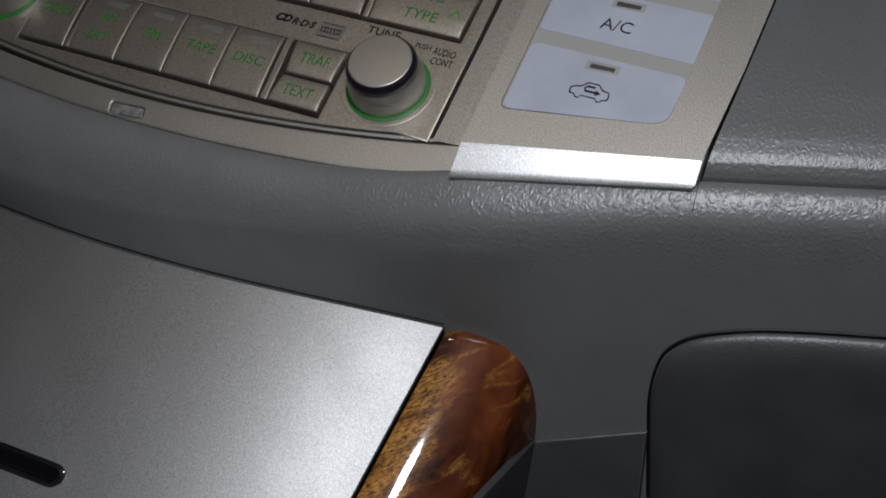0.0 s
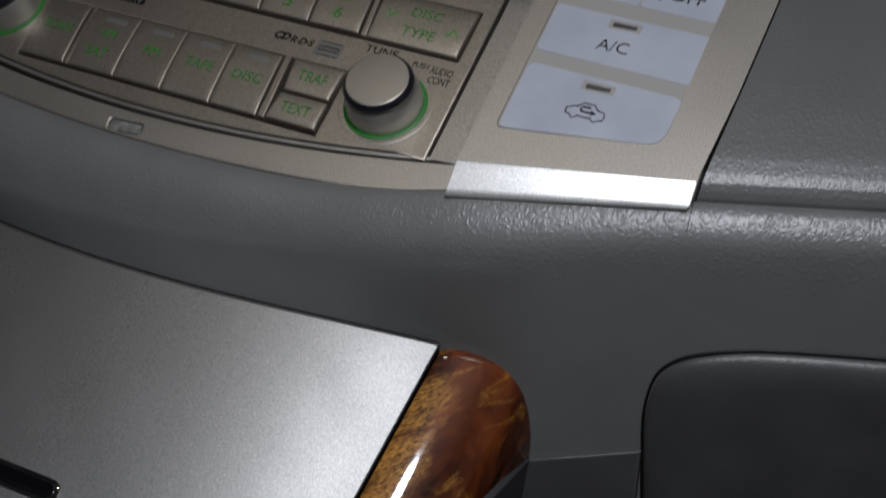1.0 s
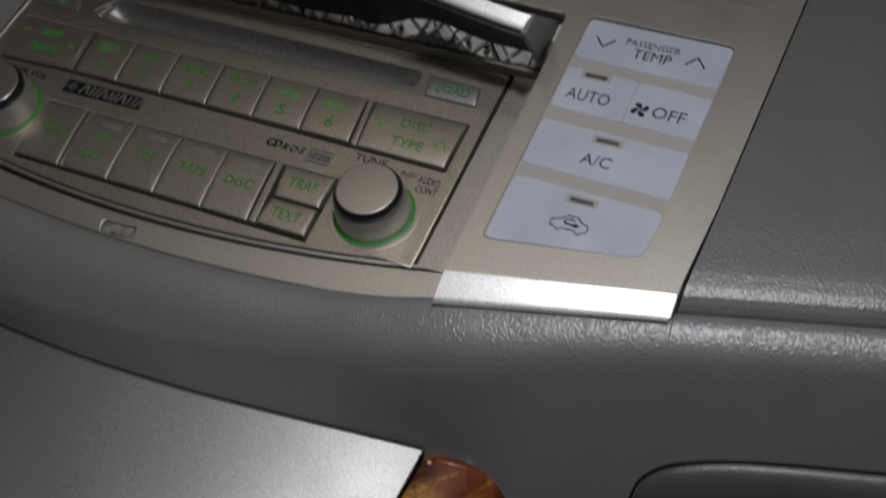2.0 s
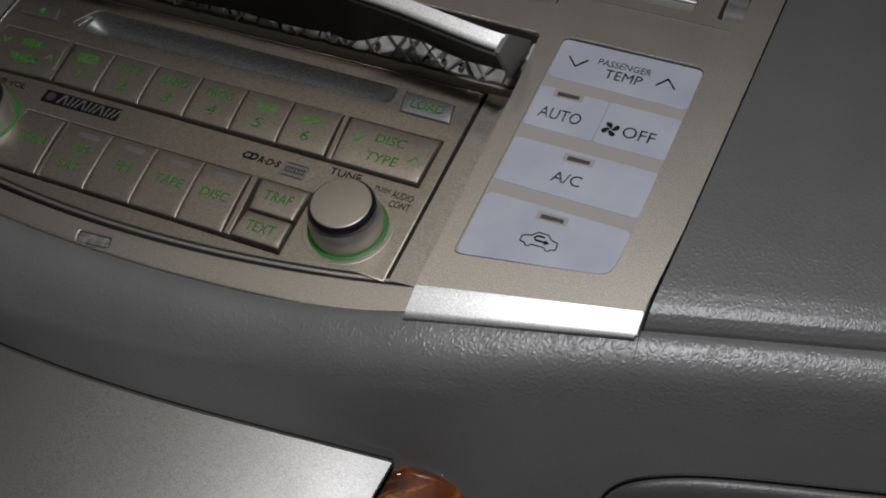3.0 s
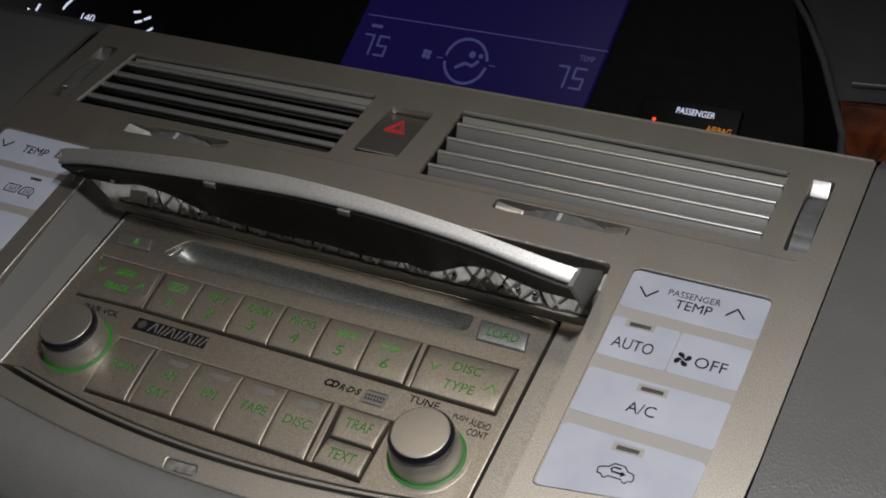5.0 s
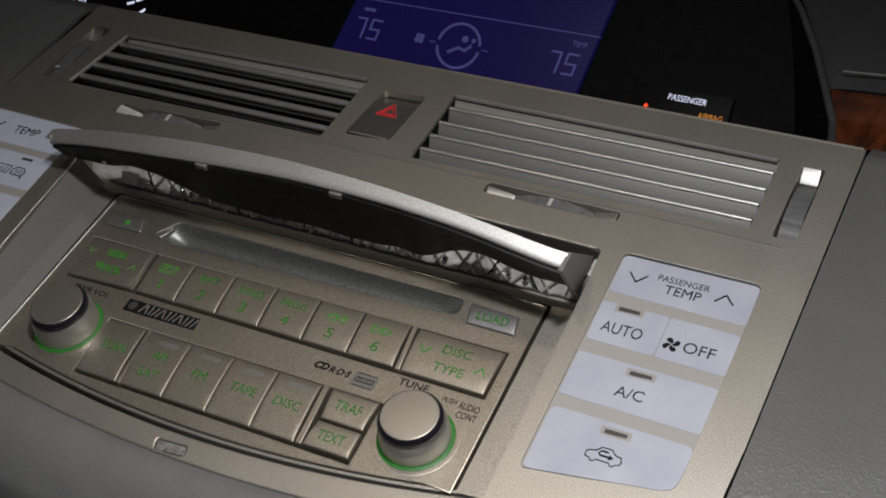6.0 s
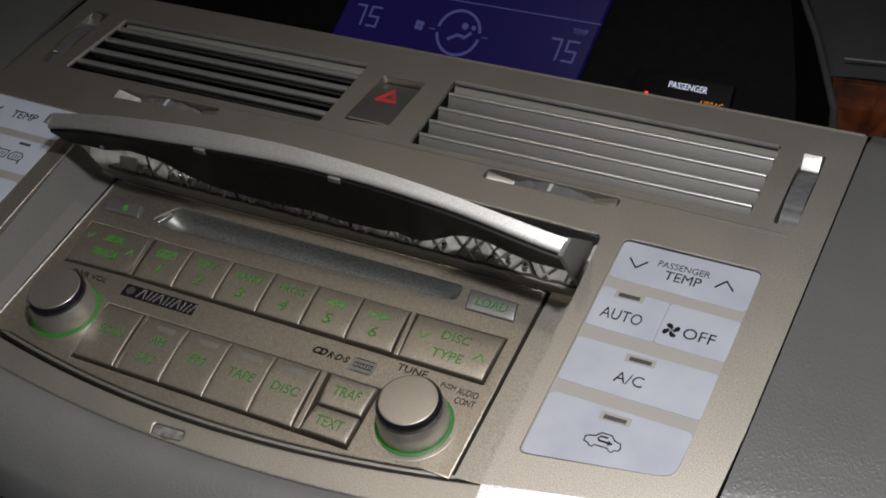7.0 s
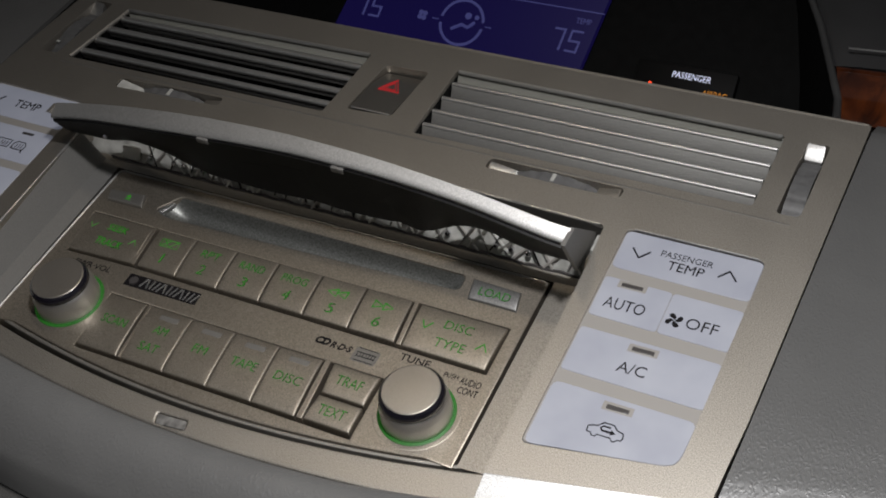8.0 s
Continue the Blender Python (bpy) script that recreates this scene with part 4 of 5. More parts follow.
left = key_panel("climate_keys", (-146.0, -90.4), "backlit white driver climate keys in a silver frame", True)
key(left, [(-144.0, 46.8), (-91.0, 46.6), (-90.8, 65.0), (-143.8, 65.6)], "driver temperature key", 2.4)
key(left, [(-145.2, 23.0), (-90.9, 23.0), (-91.0, 42.6), (-144.6, 42.8)], "rear defroster key")
key(left, [(-146.0, -1.5), (-90.6, -1.5), (-90.8, 18.6), (-145.4, 18.8)], "front window key")
key(left, [(-146.4, -25.0), (-89.6, -32.6), (-90.4, -6.0), (-146.0, -6.0)], "mode key", 3.0)
lettering("lettering", "TEMP", -117.6, 56.0, TOPW, 4.6, INK, left, 14.6, 0.0, 0.1)
part("arrow", joined(tube([(-99.4, 54.5, TOPW), (-96.0, 58.5, TOPW)], 0.35, 6), tube([(-96.0, 58.5, TOPW), (-92.8, 54.5, TOPW)], 0.35, 6)), INK, left)
part("arrow", joined(tube([(-139.6, 58.5, TOPW), (-136.0, 54.5, TOPW)], 0.35, 6), tube([(-136.0, 54.5, TOPW), (-132.6, 58.5, TOPW)], 0.35, 6)), INK, left)
for u, line in ((-112.0, ((-3.4, -2.2), (-3.6, 2.3), (3.6, 2.3), (3.4, -2.2), (-3.4, -2.2))),
                (-103.2, ((-3.2, -2.2), (-3.7, 0.3), (-2.1, 2.4), (2.1, 2.4), (3.7, 0.3), (3.2, -2.2), (-3.2, -2.2)))):
    part("defrost_icon", joined(tube([(u + x, 32.0 + y, TOPW) for x, y in line], 0.28, 5), *[tube([(u + x - 0.1, 30.6, TOPW), (u + x + 0.3, 32.0, TOPW), (u + x, 33.3, TOPW)], 0.19, 5) for x in (-1.5, 0, 1.5)]), INK, left)
part("defrost_icon", tube([(-100.2, 30.2, TOPW), (-99.5, 28.2, TOPW)], 0.38, 5), INK, left)
part("indicator", box(-107.4, -101.0, 39.2, 40.7, 15.3, 15.6, 0.2), UNLIT, left, "unlit dark indicator")


# ---- radio -------------------------------------------------------------
radio = thing("car_radio", "champagne silver car radio with green lit keys and two knobs", "car radio", (42, 0, 0))
face = [(-64.0, -44.6)] + [(u, GROOVE(u) + 4.6) for u in steps(-52, 136, 24)] + [(147.2, -42.4), (146.4, 46.4), (-62.6, 46.4)]
SLOT_HOLE = rounded([(-31.5, 30.0), (-24.0, 27.6), (114.5, 31.4), (114.0, 39.4), (-24.0, 40.2)], 2.5)
FACE_W = -0.6
POCKET_A = [(-55.5, -2.7), (-21.4, -1.5), (141.5, -1.9), (141.4, 20.4), (-57.6, 20.4)]
POCKET_B = [(-19.3, -44.5), (107.3, -44.3), (106.7, -16.5), (-21.0, -16.4)]
part("face_plate", slab(face, -9, FACE_W, 0.6, (SLOT_HOLE, POCKET_A, POCKET_B)), RADIO, radio)
part("bay_gap", slab([(-66.5, -50), *[(u, GROOVE(u) + 1.2) for u in steps(-52, 140, 24)], (149.6, -44), (148.8, 49), (-65.2, 49)], -16, -9, 0), BLACK, radio, "black gap round the radio")
part("bay_ledge", slab([(u, GROOVE(u) + 2.7) for u in steps(-72, 160, 30)] + [(u, GROOVE(u) + 4.3) for u in steps(160, -72, 30)], -10, -1.2, 0.5), SURROUND, radio)


def slot_fn(u, t):
    v = 27.8 + 12.0 * t
    e = min(1.0, (u + 31.5) / 10.0, (115.0 - u) / 6.0)
    return (u, v, -1.0 - 6.5 * max(0.0, e) * math.sin(math.pi * min(1, t * 1.02)) ** 0.7)


part("disc_slot", sheet(slot_fn, steps(-31.8, 114.8, 40), steps(0, 1, 14), 0.8), HOLLOW, radio, "hollowed grey disc slot")
part("slot_facet", slab([(-30.4, 30.6), (-28.0, 29.8), (-25.6, 36.6), (-27.0, 36.8)], -3.0, lambda u, v: -0.8 - 0.25 * max(0.0, u + 29.0), 0.2), SILVER, radio, "bright facet at the end of the slot")


def button(name, poly, label="", mat=None, top=1.1, rim=0.7, sag=0.8):
    """A key cap over four corners: rounded rim, top falling off towards its near and far ends."""
    ll, lr, ur, ul = [Vector(p) for p in poly]
    wide, tall = (lr - ll).length, (ul - ll).length
    lanes = lambda size: [d / size for d in (0, 0.1, 0.25, 0.45, 0.75)] + [0.14, 0.3, 0.5, 0.7, 0.86] + [1 - d / size for d in (0.75, 0.45, 0.25, 0.1, 0)]
    bm = bmesh.new()
    rows = []
    for f in lanes(wide):
        row = []
        for t in lanes(tall):
            p = ll.lerp(lr, f).lerp(ul.lerp(ur, f), t)
            d = min(f * wide, (1 - f) * wide, t * tall, (1 - t) * tall)
            fall = rim - math.sqrt(max(0.0, rim * rim - (rim - min(d, rim)) ** 2))
            h = (top(p.x, p.y) if callable(top) else top) - fall - min(sag, 0.035 * tall) * abs(2 * t - 1) ** 3.2
            row.append(bm.verts.new((p.x, p.y, h)))
        rows.append(row)
    for p, q in zip(rows, rows[1:]):
        for k in range(len(p) - 1):
            bm.faces.new((p[k], q[k], q[k + 1], p[k + 1]))
    ring = [r[0] for r in rows] + rows[-1][1:] + [r[-1] for r in rows[-2::-1]] + rows[0][-2:0:-1]
    foot = [bm.verts.new((q.co.x, q.co.y, -9.0)) for q in ring]
    for k in range(len(ring)):
        bm.faces.new((ring[k - 1], ring[k], foot[k], foot[k - 1]))
    bm.faces.new(foot)
    return part(name, bm, mat or RADIO, radio, label)


def words(text, u, v, h, width, w=1.12, mat=None):
    width, h = width * 0.89, h * 0.93
    lettering("lettering_rim", text, u + 0.05, v + 0.03, w - 0.02, h + 0.22, INK, radio, width + 0.22, 0.0, 0.05)
    return lettering("lettering", text, u, v, w + 0.03, h, mat or GREEN, radio, width - 0.1, 0.008 if "K" in text else 0.022, 0.06)


ROW = (-0.6, 20.0)
button("button", [(-54.8, -2.0), (-21.0, -0.4), (-24.2, 19.8), (-57.0, 19.6)], "wide seek and track key")
words("SEEK", -38.6, 13.4, 3.6, 11.5, 1.3)
words("TRACK", -38.2, 5.4, 4.0, 15.4, 1.3)
part("lettering", joined(tube([(-29.4, 7.6, 1.15), (-27.6, 10.4, 1.15)], 0.16, 5), tube([(-27.6, 10.4, 1.15), (-25.8, 7.6, 1.15)], 0.16, 5)), GREEN, radio)
part("lettering", joined(tube([(-53.6, 14.0, 1.15), (-51.8, 11.2, 1.15)], 0.12, 5), tube([(-51.8, 11.2, 1.15), (-50.0, 14.0, 1.15)], 0.12, 5)), GREEN, radio)
PITCH = 20.5
for k, (top, low) in enumerate((("", "1"), ("RPT", "2"), ("RAND", "3"), ("PROG", "4"), ("", "5"), ("", "6"))):
    u0 = -PITCH + 0.25 + k * PITCH + (0.0 if k else 0.7)
    u1 = (k * PITCH) - 0.2
    button("button", [(u0 + 0.4, ROW[0]), (u1 + 0.4, ROW[0]), (u1 - 1.6, ROW[1]), (u0 - 1.6, ROW[1])], "preset key")
    uc = (u0 + u1) / 2 - 0.4
    if top:
        words(top, uc - 0.4, 13.6, 3.8, 3.1 * len(top) + 0.6)
    words(low, uc, 5.6, 5.0, 3.4 if low != "1" else 0.75)
for u, s in ((70.6, -1), (91.4, 1)):
    part("lettering", joined(*[tube([(u + d - s * 2.1, 15.0, 1.12), (u + d + s * 2.0, 13.2, 1.14), (u + d - s * 2.1, 11.4, 1.12), (u + d - s * 2.1, 15.0, 1.12)], 0.3, 6) for d in (-2.3, 2.1)]), GREEN, radio)
part("lettering", joined(tube([(-15.6, 11.6, 1.12), (-16.0, 15.4, 1.12), (-7.4, 15.4, 1.12), (-7.0, 11.6, 1.12), (-15.6, 11.6, 1.12)], 0.15, 6),
     tube([(-14.8, 12.0, 1.14), (-11.6, 15.0, 1.14)], 0.15, 6), tube([(-11.4, 12.0, 1.14), (-14.6, 15.0, 1.14)], 0.15, 6), tube([(-11.0, 12.0, 1.14), (-8.0, 15.0, 1.14)], 0.15, 6)), GREEN, radio)
button("button", [(106.0, -1.0), (140.8, -1.0), (140.9, 19.6), (104.6, 19.8)], "wide disc and type key")
words("DISC", 123.8, 13.2, 4.0, 13.0)
words("TYPE", 123.8, 4.6, 4.2, 14.0)
part("lettering", joined(tube([(109.0, 12.4, 1.15), (111.0, 9.0, 1.15)], 0.25, 5), tube([(111.0, 9.0, 1.15), (113.4, 12.4, 1.15)], 0.25, 5)), GREEN, radio)
part("lettering", joined(tube([(133.6, 6.0, 1.15), (136.0, 9.4, 1.15)], 0.25, 5), tube([(136.0, 9.4, 1.15), (138.2, 6.0, 1.15)], 0.25, 5)), GREEN, radio)

for u0, u1, v0, v1 in ((-22.9, -21.2, -1.0, 20.0), (102.9, 105.0, -1.2, 19.8), (0.9, 2.6, -43.6, -17.0), (83.6, 86.2, -43.4, -17.0)):
    lean = 2.4 if v1 > 0 else 2.5
    part("divider", slab([(u0 + 1.0, v0), (u1 + 1.0, v0), (u1 + 1.0 - lean, v1), (u0 + 1.0 - lean, v1)], -9.0, 0.9, 0.4), RADIO, radio)
LOW = (-43.4, -17.0)
button("button", [(-18.6, LOW[0]), (1.3, LOW[0]), (-1.8, LOW[1]), (-20.4, LOW[1])], "scan key")
words("SCAN", -9.4, -29.0, 4.2, 13.2)
for u0, u1, tops in ((3.1, 23.55, ("AM", "SAT")), (23.75, 43.95, ("FM",)), (44.15, 64.4, ("TAPE",)), (64.6, 83.7, ("DISC",))):
    button("button", [(u0, LOW[0]), (u1, LOW[0]), (u1 - 2.5, LOW[1]), (u0 - 2.5, LOW[1])], "source key")
    uc = (u0 + u1) / 2 - 1.0
    for k, word in enumerate(tops):
        words(word, uc, -29.6 - 8.6 * k + (2.4 if len(tops) > 1 else 0), 4.1, 3.0 * len(word) + 0.9)
    part("indicator", box(uc - 4.6, uc + 4.2, -22.4, -19.8, 0.3, 0.95, 0.2), INDICATOR, radio, "unlit indicator bar")
button("button", [(88.0, -30.6), (105.9, -30.6), (106.0, -17.2), (86.0, -17.0)], "small key")
words("TRAF", 96.4, -23.6, 4.4, 12.4)
button("button", [(87.2, LOW[0] + 0.3), (106.6, LOW[0] + 0.3), (106.2, -31.6), (88.0, -31.6)], "small key")
words("TEXT", 96.6, -37.4, 4.4, 12.4)
button("button", [(-55.8, 27.8), (-37.4, 28.2), (-40.0, 35.2), (-58.0, 33.4)], "eject key", SURROUND, sag=0.5)
part("lettering", joined(slab([(-47.6, 31.2), (-45.0, 31.2), (-46.5, 32.9)], 1.05, 1.2, 0), slab([(-47.5, 30.0), (-44.9, 30.0), (-44.9, 30.5), (-47.5, 30.5)], 1.05, 1.2, 0)), GREEN, radio)
button("button", [(119.8, 28.3), (140.4, 28.3), (138.8, 37.0), (118.4, 37.8)], "satin load key", SATIN, sag=0.3, top=lambda u, v: 0.3 + 0.24 * (v - 28) - 0.016 * (v - 28) ** 2)
words("LOAD", 129.6, 32.6, 4.0, 14.4, 1.14)

part("face_rim", tube([(-63.4, -44.0, -0.7), (-62.2, 43.4, -0.7), (-61.4, 45.2, -0.7), (-59.6, 46.0, -0.7), (144.0, 46.0, -0.7), (145.6, 45.4, -0.7), (146.0, 44.0, -0.7)], 0.55, 8), SILVER, radio, "bright thin edge")

# printed marks
def printed(text, u, v, h, width, turn=0.0, slant=0.0, bold=0.012):
    return lettering("print", text, u, v, FACE_W + 0.02, h, INK, radio, width, -bold, 0.05, slant=slant, turn=turn)


printed("PWR·VOL", -38.4, -6.4, 2.8, 18.5)
printed("TUNE", 114.0, -5.0, 3.2, 12.5)
printed("PUSH", 129.9, -6.8, 2.2, 5.8)
printed("AUDIO", 138.0, -7.4, 3.0, 8.4)
printed("CONT", 138.6, -11.4, 3.0, 8.0)
printed("CD", 76.0, -8.4, 3.5, 6.4, slant=0.2, bold=0.055)
printed("R·D·S", 84.2, -8.8, 3.0, 9.2, slant=0.2, bold=0.035)
part("disc_mark", joined(slab(rounded([(89.8, -13.0), (100.2, -13.0), (100.4, -6.6), (90.2, -6.2)], 0.8), FACE_W, FACE_W + 0.05, 0), ), INDICATOR, radio, "small printed disc mark")
part("disc_mark_bar", joined(*[box(91.2, 99.2, -12.5 + 1.9 * k, -12.15 + 1.9 * k, FACE_W, FACE_W + 0.12, 0) for k in range(4)], *[box(91.2 + d, 91.5 + d, -10.6, -8.6, FACE_W, FACE_W + 0.12, 0) for d in (0.2, 1.5, 2.6, 3.9, 5.2, 6.4, 7.5)]), INK, radio)
part("maker_emblem", box(-19.4, -12.2, -10.8, -4.6, FACE_W - 0.1, FACE_W + 0.1, 0), INK, radio, "dark square maker's mark")
part("maker_emblem", lathe(-15.6, -7.8, [(2.0, FACE_W), (2.0, 0.0)], 20), UNLIT, radio)
part("maker_plate", slab([(-12.2, -10.8), (16.6, -10.4), (16.2, -4.4), (-12.6, -4.6)], FACE_W - 0.1, FACE_W + 0.1, 0), INK, radio, "dark plate of the maker's mark")
for k in range(13):
    x = -10.8 + 2.15 * k
    lean = (0.9, -0.5, 0.2, 0.7)[k % 4]
    part("maker_bar", tube([(x - lean, -9.8, -0.4), (x + lean, -5.3, -0.4)], 0.34, 6), SILVER, radio)


def knob(u, v, label):
    ob = part("knob", lathe(u, v, [(13.2, FACE_W - 1), (13.2, 0.2), (13.15, 0.9), (13.05, 3.0), (12.95, 5.6), (12.8, 6.4), (12.4, 8.0), (11.95, 9.5), (11.5, 9.8)], 64), SKIRT, radio, label)
    part("chrome_collar", lathe(u, v, [(11.5, 9.3), (11.85, 9.4), (12.05, 9.65), (12.05, 11.2), (11.85, 11.75), (10.95, 12.8), (10.75, 12.95)], 64), DARK_CHROME, ob, "glossy black chrome ring")
    part("cap", lathe(u, v, [(10.75, 12.7), (10.75, 13.0), (10.6, 13.15), (10.3, 13.22), (6.0, 13.35), (1.0, 13.42)], 64), CAP, ob, "satin metal cap")
    part("light_ring", lathe(u, v, [(14.5, FACE_W - 1), (14.5, FACE_W + 0.1), (14.2, FACE_W + 0.2), (13.5, FACE_W + 0.3), (12.9, FACE_W + 0.3)], 64), RING, ob, "green glowing ring")
    part("dish", lathe(u, v, [(16.5, FACE_W - 1.2), (16.4, FACE_W + 0.01), (16.0, FACE_W + 0.14), (15.6, FACE_W + 0.05), (15.2, FACE_W + 0.12), (14.5, FACE_W + 0.02)], 64), RADIO, ob)
    return ob


knob(125.2, -25.5, "round tuning knob")
knob(-36.2, -25.4, "round volume knob")

# ---- raised lid over the radio ----------------------------------------
cover = thing("display_cover", "raised silver cover flap with dark underside", "flap", (42, 50, 25))
TOP_V = [(-100, 39.0), (-82, 43.6), (-53, 49.9), (-11.5, 54.7), (29.7, 56.4), (70, 54.8), (109, 50.8), (134.7, 46.8), (159, 43.0)]
LOW_V = [(-100, 29.0), (-82, 35.0), (-66, 38.9), (-4.5, 44.6), (35, 47.2), (74.7, 46.6), (112.6, 43.4), (138, 38.8), (159.8, 35.2)]


FRONT = lambda u: 37.0 + 11.0 * max(0.0, 1 - ((u - 40.0) / 120.0) ** 2)


def edge_v(table, u):
    rise = FRONT(u) - 37.0
    return smooth_along(table, u - 0.75 * rise, 12) - 0.86 * rise


def lid_skin(u, t):
    top, low, w = edge_v(TOP_V, u), edge_v(LOW_V, u), FRONT(u)
    span = (top - low) / 1.36
    low, tilt = top - span, 0.42 * span
    prof = [(top + 2.0, w - 5.0), (top + 1.0, w - 3.0), (top, w - 0.4), (top - 0.3, w), (low + 0.3, w - tilt), (low, w - tilt - 0.5), (low + 0.8, w - tilt - 3)]
    n = len(prof) - 1
    k = min(int(t * n), n - 1)
    q = Vector(prof[k]).lerp(Vector(prof[k + 1]), t * n - k)
    return (u, q.x, q.y)


part("lid_shell", sheet(lid_skin, steps(-80, 159.4, 60), steps(0, 1, 18), 1.2), LID_SILVER, cover)
WAVE = [(-86, 49.9), (-64, 49.9), (-56, 52.6), (-50, 53.0), (-35, 51.2), (-20, 47.8), (-4, 44.9), (26, 44.2), (46, 45.4), (62, 44.2), (78, 44.6), (86, 46.0), (92, 44.0), (98, 44.4), (102, 48.0), (106, 51.0), (113, 52.6), (122, 52.0), (131, 49.6), (140, 48.0), (160, 47.8)]


def underside(u, t):
    low, w0 = edge_v(TOP_V, u) - (edge_v(TOP_V, u) - edge_v(LOW_V, u)) / 1.36 + 0.4, FRONT(u) - 4.4
    v1, w1 = smooth_along(WAVE, u, 3), 15.0
    return (u, low + (v1 - low) * t, w0 + (w1 - w0) * t - 2.0 * math.sin(math.pi * t))


part("underside", sheet(underside, steps(-79, 158.4, 80), steps(0, 1, 8), 1.2), BLACK, cover, "black inner panel with wavy edge")
# right cheek darker than the left one, shade put into its colour
part("end_cheek", moved(slab([(34.6, 36.9), (44.2, 36.6), (61.5, 17.0), (58.0, 12.0), (43.0, 15.0)], 0, 1.8, 0.3), Matrix(((0, 0, 1, 158.8), (1, 0, 0, 0), (0, 1, 0, 0), (0, 0, 0, 1)))), RECESS, cover, "grey end cheek")
part("end_cheek", moved(slab([(38.0, 36.0), (43.6, 36.2), (61.0, 17.6), (58.6, 16.0), (41.6, 31.0)], 0, 1.8, 0.3), Matrix(((0, 0, 1, -82), (1, 0, 0, 0), (0, 1, 0, 0), (0, 0, 0, 1)))), SURROUND, cover, "grey end cheek")
for u in (3.0, 65.4):
    low = edge_v(TOP_V, u) - (edge_v(TOP_V, u) - edge_v(LOW_V, u)) / 1.36
    part("clip", box(u - 2.8, u + 2.8, low - 1.1, low + 1.4, FRONT(u) - 6.5, FRONT(u) - 4.0, 0.4), RECESS, cover)
for u0, u1, t0, t1 in ((18, 32, 0.30, 0.62), (33, 48, 0.22, 0.58)):
    part("moulding", sheet(lambda u, t: tuple(Vector(underside(u, t)) + Vector((0, -0.5, 0.25))), steps(u0, u1, 6), steps(t0, t1, 4), 0.8), BLACK, cover)
for u, v, w in ((-16, 47, 24), (88, 46.4, 22), (-60, 46, 22)):
    part("screw", moved(lathe(0, 0, [(1.1, 0), (1.0, 0.8)], 10), Matrix.Translation((u, v - 1.5, w)) @ Matrix.Rotation(radians(70), 4, "X")), CHROME, cover)

# thin dark sheet that stands in for the shade between flap and bezel
part("edge_shade", sheet(lambda u, t: (u, (67 + 2.2 * (1 - ((min(u, 160.4) - 40) / 121.5) ** 2)) - 0.35 - 0.75 * max(0.0, u - 160.4), 15.3 - 9.6 * t), steps(-77.5, 161.6, 40), steps(0, 1, 2), 0.3), SHADE_TAUPE, cover, "dark sheet for the shade under the opening's edge")
# bright bar for the highlight along the bezel's edge over the flap
part("edge_rim", tube([(u, 67 + 2.2 * (1 - ((u - 40) / 121.5) ** 2) - 0.15, 15.5) for u in steps(86, 160, 16)], 0.42, 8), EDGE_HIGHLIGHT, stack, "rim of the opening with painted highlight")
part("hinge_tab", box(160.2, 162.0, 55.0, 63.4, 8.0, 13.6, 0.3), PALE, cover, "pale hinge tab")

# clear ribbed carrier between lid and radio
ribs = thing("lid_carrier", "pale clear ribbed plastic carrier behind the lid", "bracket", (42, 48, 8))
CARRY = lambda u, t, out=0.0: (u, 51.6 + 7.0 * t - 0.85 * out, 0.6 + 14.0 * t + 0.5 * out)
part("carrier_skin", sheet(lambda u, t: CARRY(u, t, 0.7 * math.sin(u * 0.42 + 2.2 * t) * math.sin(0.17 * u)), steps(-84, 158, 120), steps(0, 1, 4), 0.8), PALE, ribs)
rng = random.Random(4)
u = -52.0
while u < 152.0:
    wide = rng.uniform(7, 13)
    a, b = rng.uniform(0.0, 0.15), rng.uniform(0.8, 1.0)
    flip = rng.random() < 0.5
    path = [CARRY(u + wide * f, (a + (b - a) * f) if flip else (b + (a - b) * f), 1.0) for f in steps(0, 1, 4)]
    part("rib", tube(path, rng.uniform(0.45, 0.8), 6), rng.choice((KEY_EDGE, PALE, SKIRT)), ribs)
    if rng.random() < 0.75:
        path = [CARRY(u + wide * (0.3 + 0.6 * f), (b + (a - b) * f) if flip else (a + (b - a) * f), 1.0 + 0.5 * math.sin(3 * f)) for f in steps(0, 1, 4)]
        part("rib", tube(path, rng.uniform(0.3, 0.5), 6), rng.choice((BLACK, RECESS, UNLIT)), ribs)
    if rng.random() < 0.4:
        part("node", moved(lathe(0, 0, [(1.3, 0), (1.2, 0.9), (0.6, 1.5)], 10), Matrix.Translation(CARRY(u + wide * 0.5, 0.3, 1.0)) @ Matrix.Rotation(radians(60), 4, "X")), CHROME, ribs, "glinting clear node")
    u += wide * 0.6
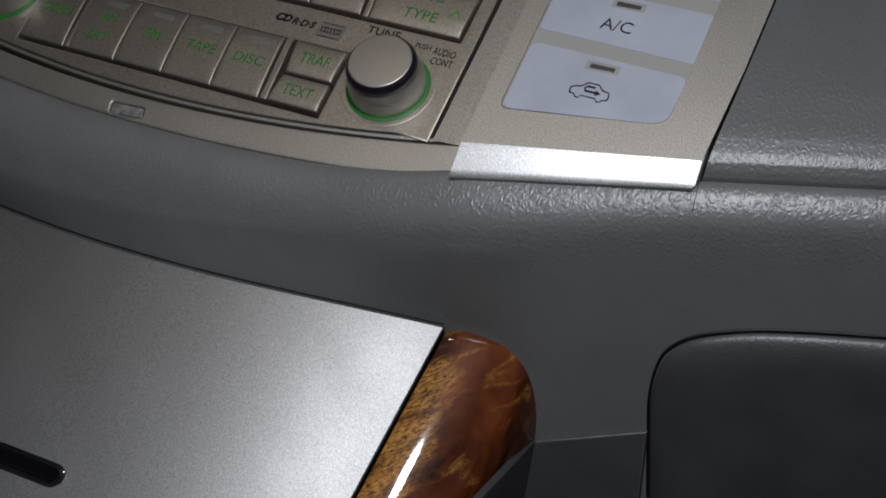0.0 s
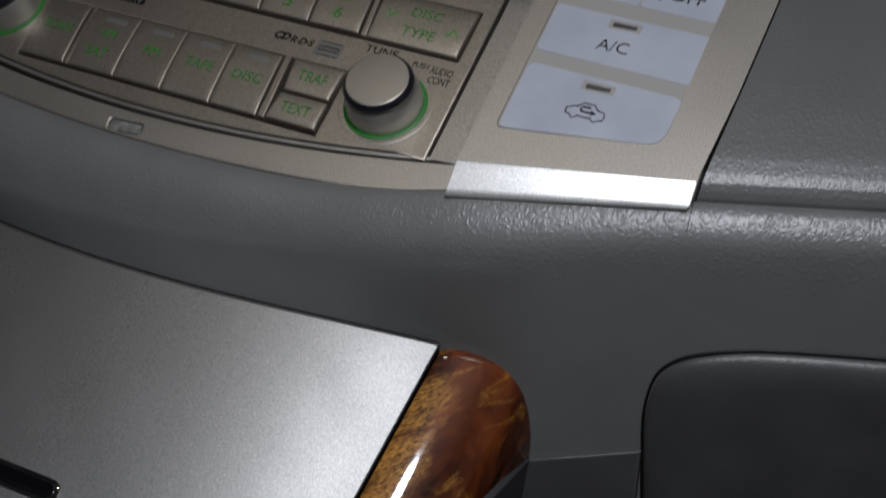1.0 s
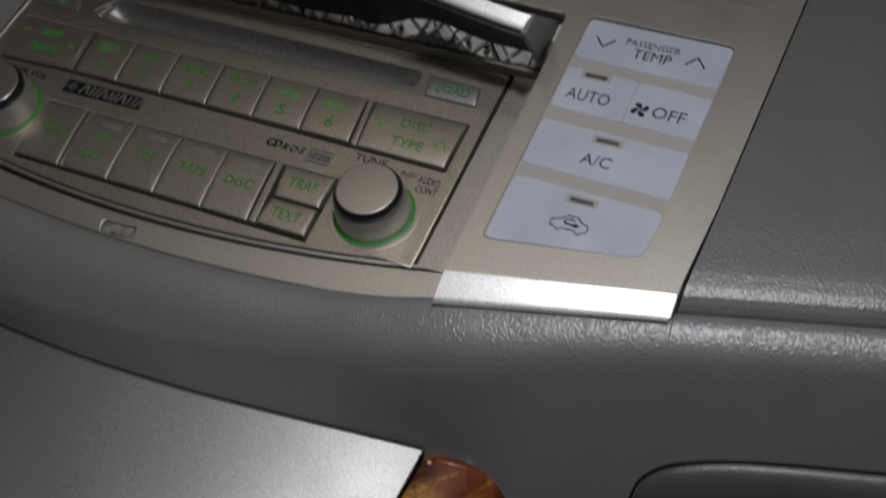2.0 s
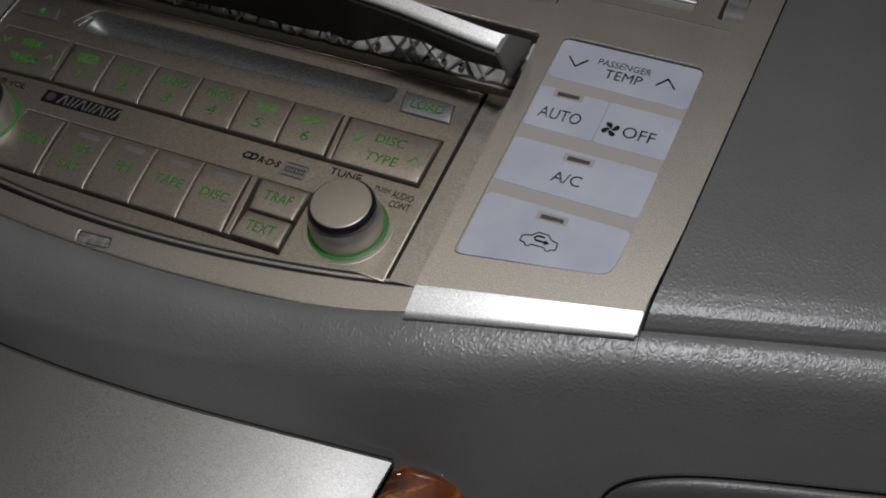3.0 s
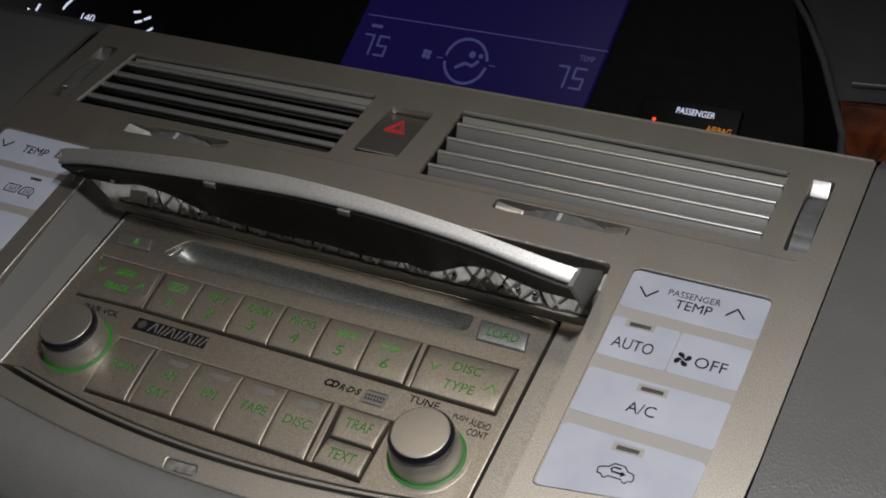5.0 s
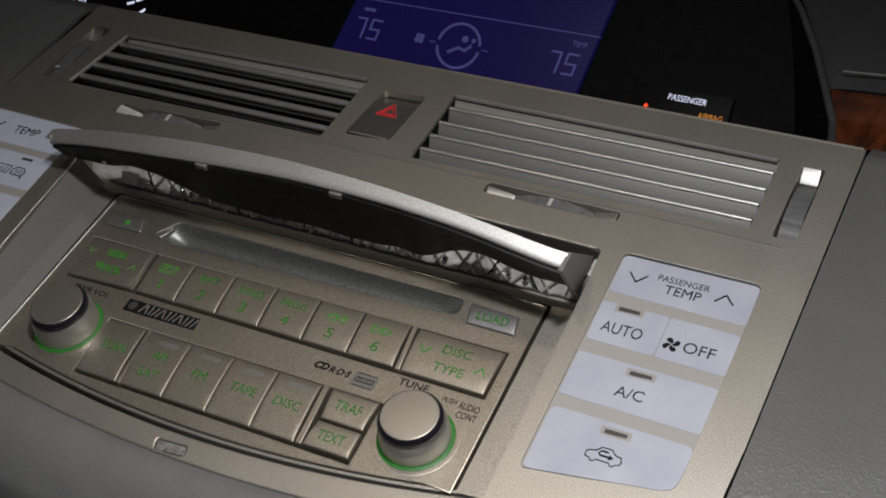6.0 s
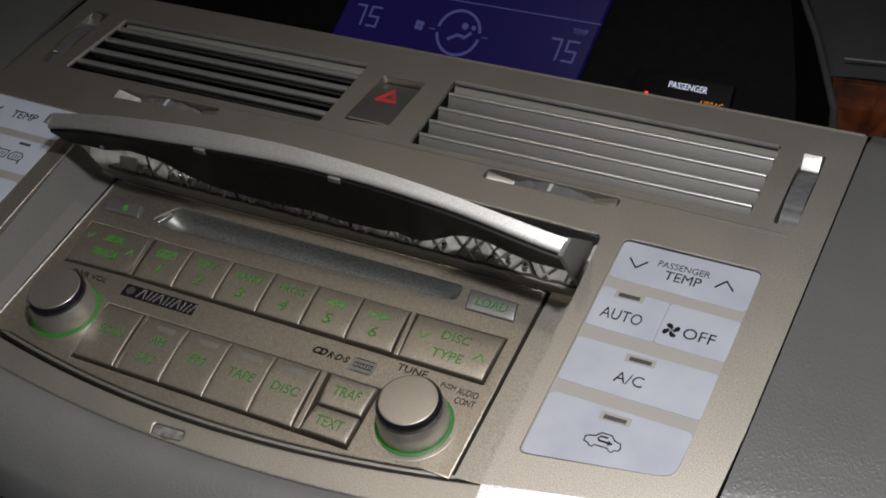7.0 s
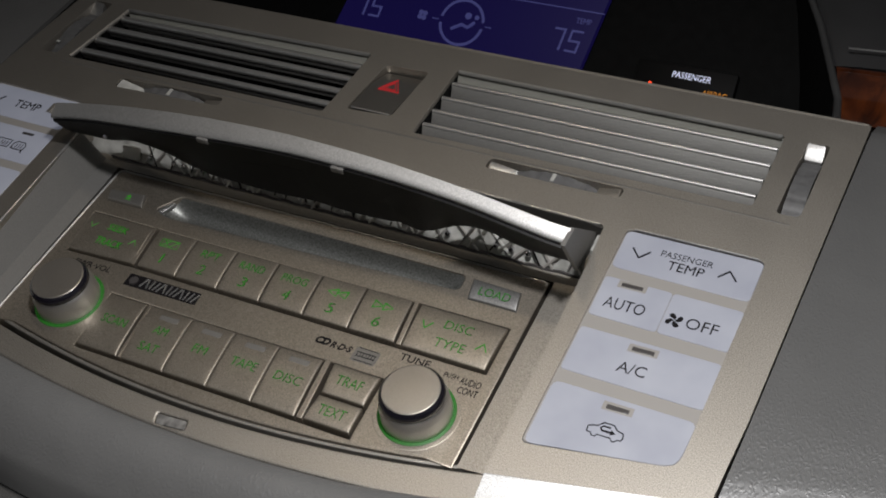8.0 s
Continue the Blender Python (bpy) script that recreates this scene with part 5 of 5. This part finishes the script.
part("rib", tube([CARRY(x, 0.02 + 0.02 * math.sin(0.6 * x), 1.1) for x in steps(-70, 157, 90)], 0.6, 6), UNLIT, ribs)
part("boss", moved(box(-4.5, 4.5, -3.2, 3.2, 0, 2.4, 0.8), Matrix.Translation(CARRY(-58, 0.3, 0.5)) @ Matrix.Rotation(radians(62), 4, "X")), CLEAR, ribs, "clear square boss")
part("front_ledge", sheet(lambda u, t: (u, 47.4 + 4.8 * t, -1.2 + 2.2 * min(1.0, 2.5 * t)), steps(-82, 158, 20), steps(0, 1, 6), 1.0), MATT, ribs, "grey ledge in front of the carrier")

# ---- cabin shell -------------------------------------------------------
def shell(name, lo, hi, label):
    bm = bmesh.new()
    bmesh.ops.create_cube(bm, size=1.0)
    for q in bm.verts:
        q.co = Vector([(a + b) / 2 + c * (b - a) for a, b, c in zip(lo, hi, q.co)])
    me = bpy.data.meshes.new(name)
    bm.to_mesh(me)
    bm.free()
    me.materials.append(LINING if name == "ceiling" else FABRIC)
    return tagged(new(name, me), label, "cabin", kind="structure")


shell("floor", (-1.0, -1.6, -0.03), (1.0, 0.9, 0.0), "dark carpeted cabin floor")
shell("ceiling", (-1.0, -1.6, 1.26), (1.0, 0.25, 1.29), "light grey fabric headlining")
shell("dash_core", (-0.998, 0.34, 0.002), (0.998, 0.898, 0.70), "dark dashboard body behind the visible panels")
shell("wall_left", (-1.03, -1.6, 0.0), (-1.0, 0.9, 0.86), "dark cabin side wall below the windows")
shell("wall_right", (1.0, -1.6, 0.0), (1.03, 0.9, 0.86), "dark cabin side wall below the windows")
shell("wall_rear", (-1.0, -1.63, 0.0), (1.0, -1.6, 0.9), "dark cabin rear wall below the window")
shell("wall_front", (-1.0, 0.9, 0.0), (1.0, 0.93, 0.9), "dark bulkhead behind the dashboard")
for x in (-0.99, 0.99):
    for y in (-1.55, -0.7, 0.2):
        shell("trim", (x - 0.035, y - 0.05, 0.86), (x + 0.035, y + 0.05, 1.26), "dark cabin pillar between the windows")
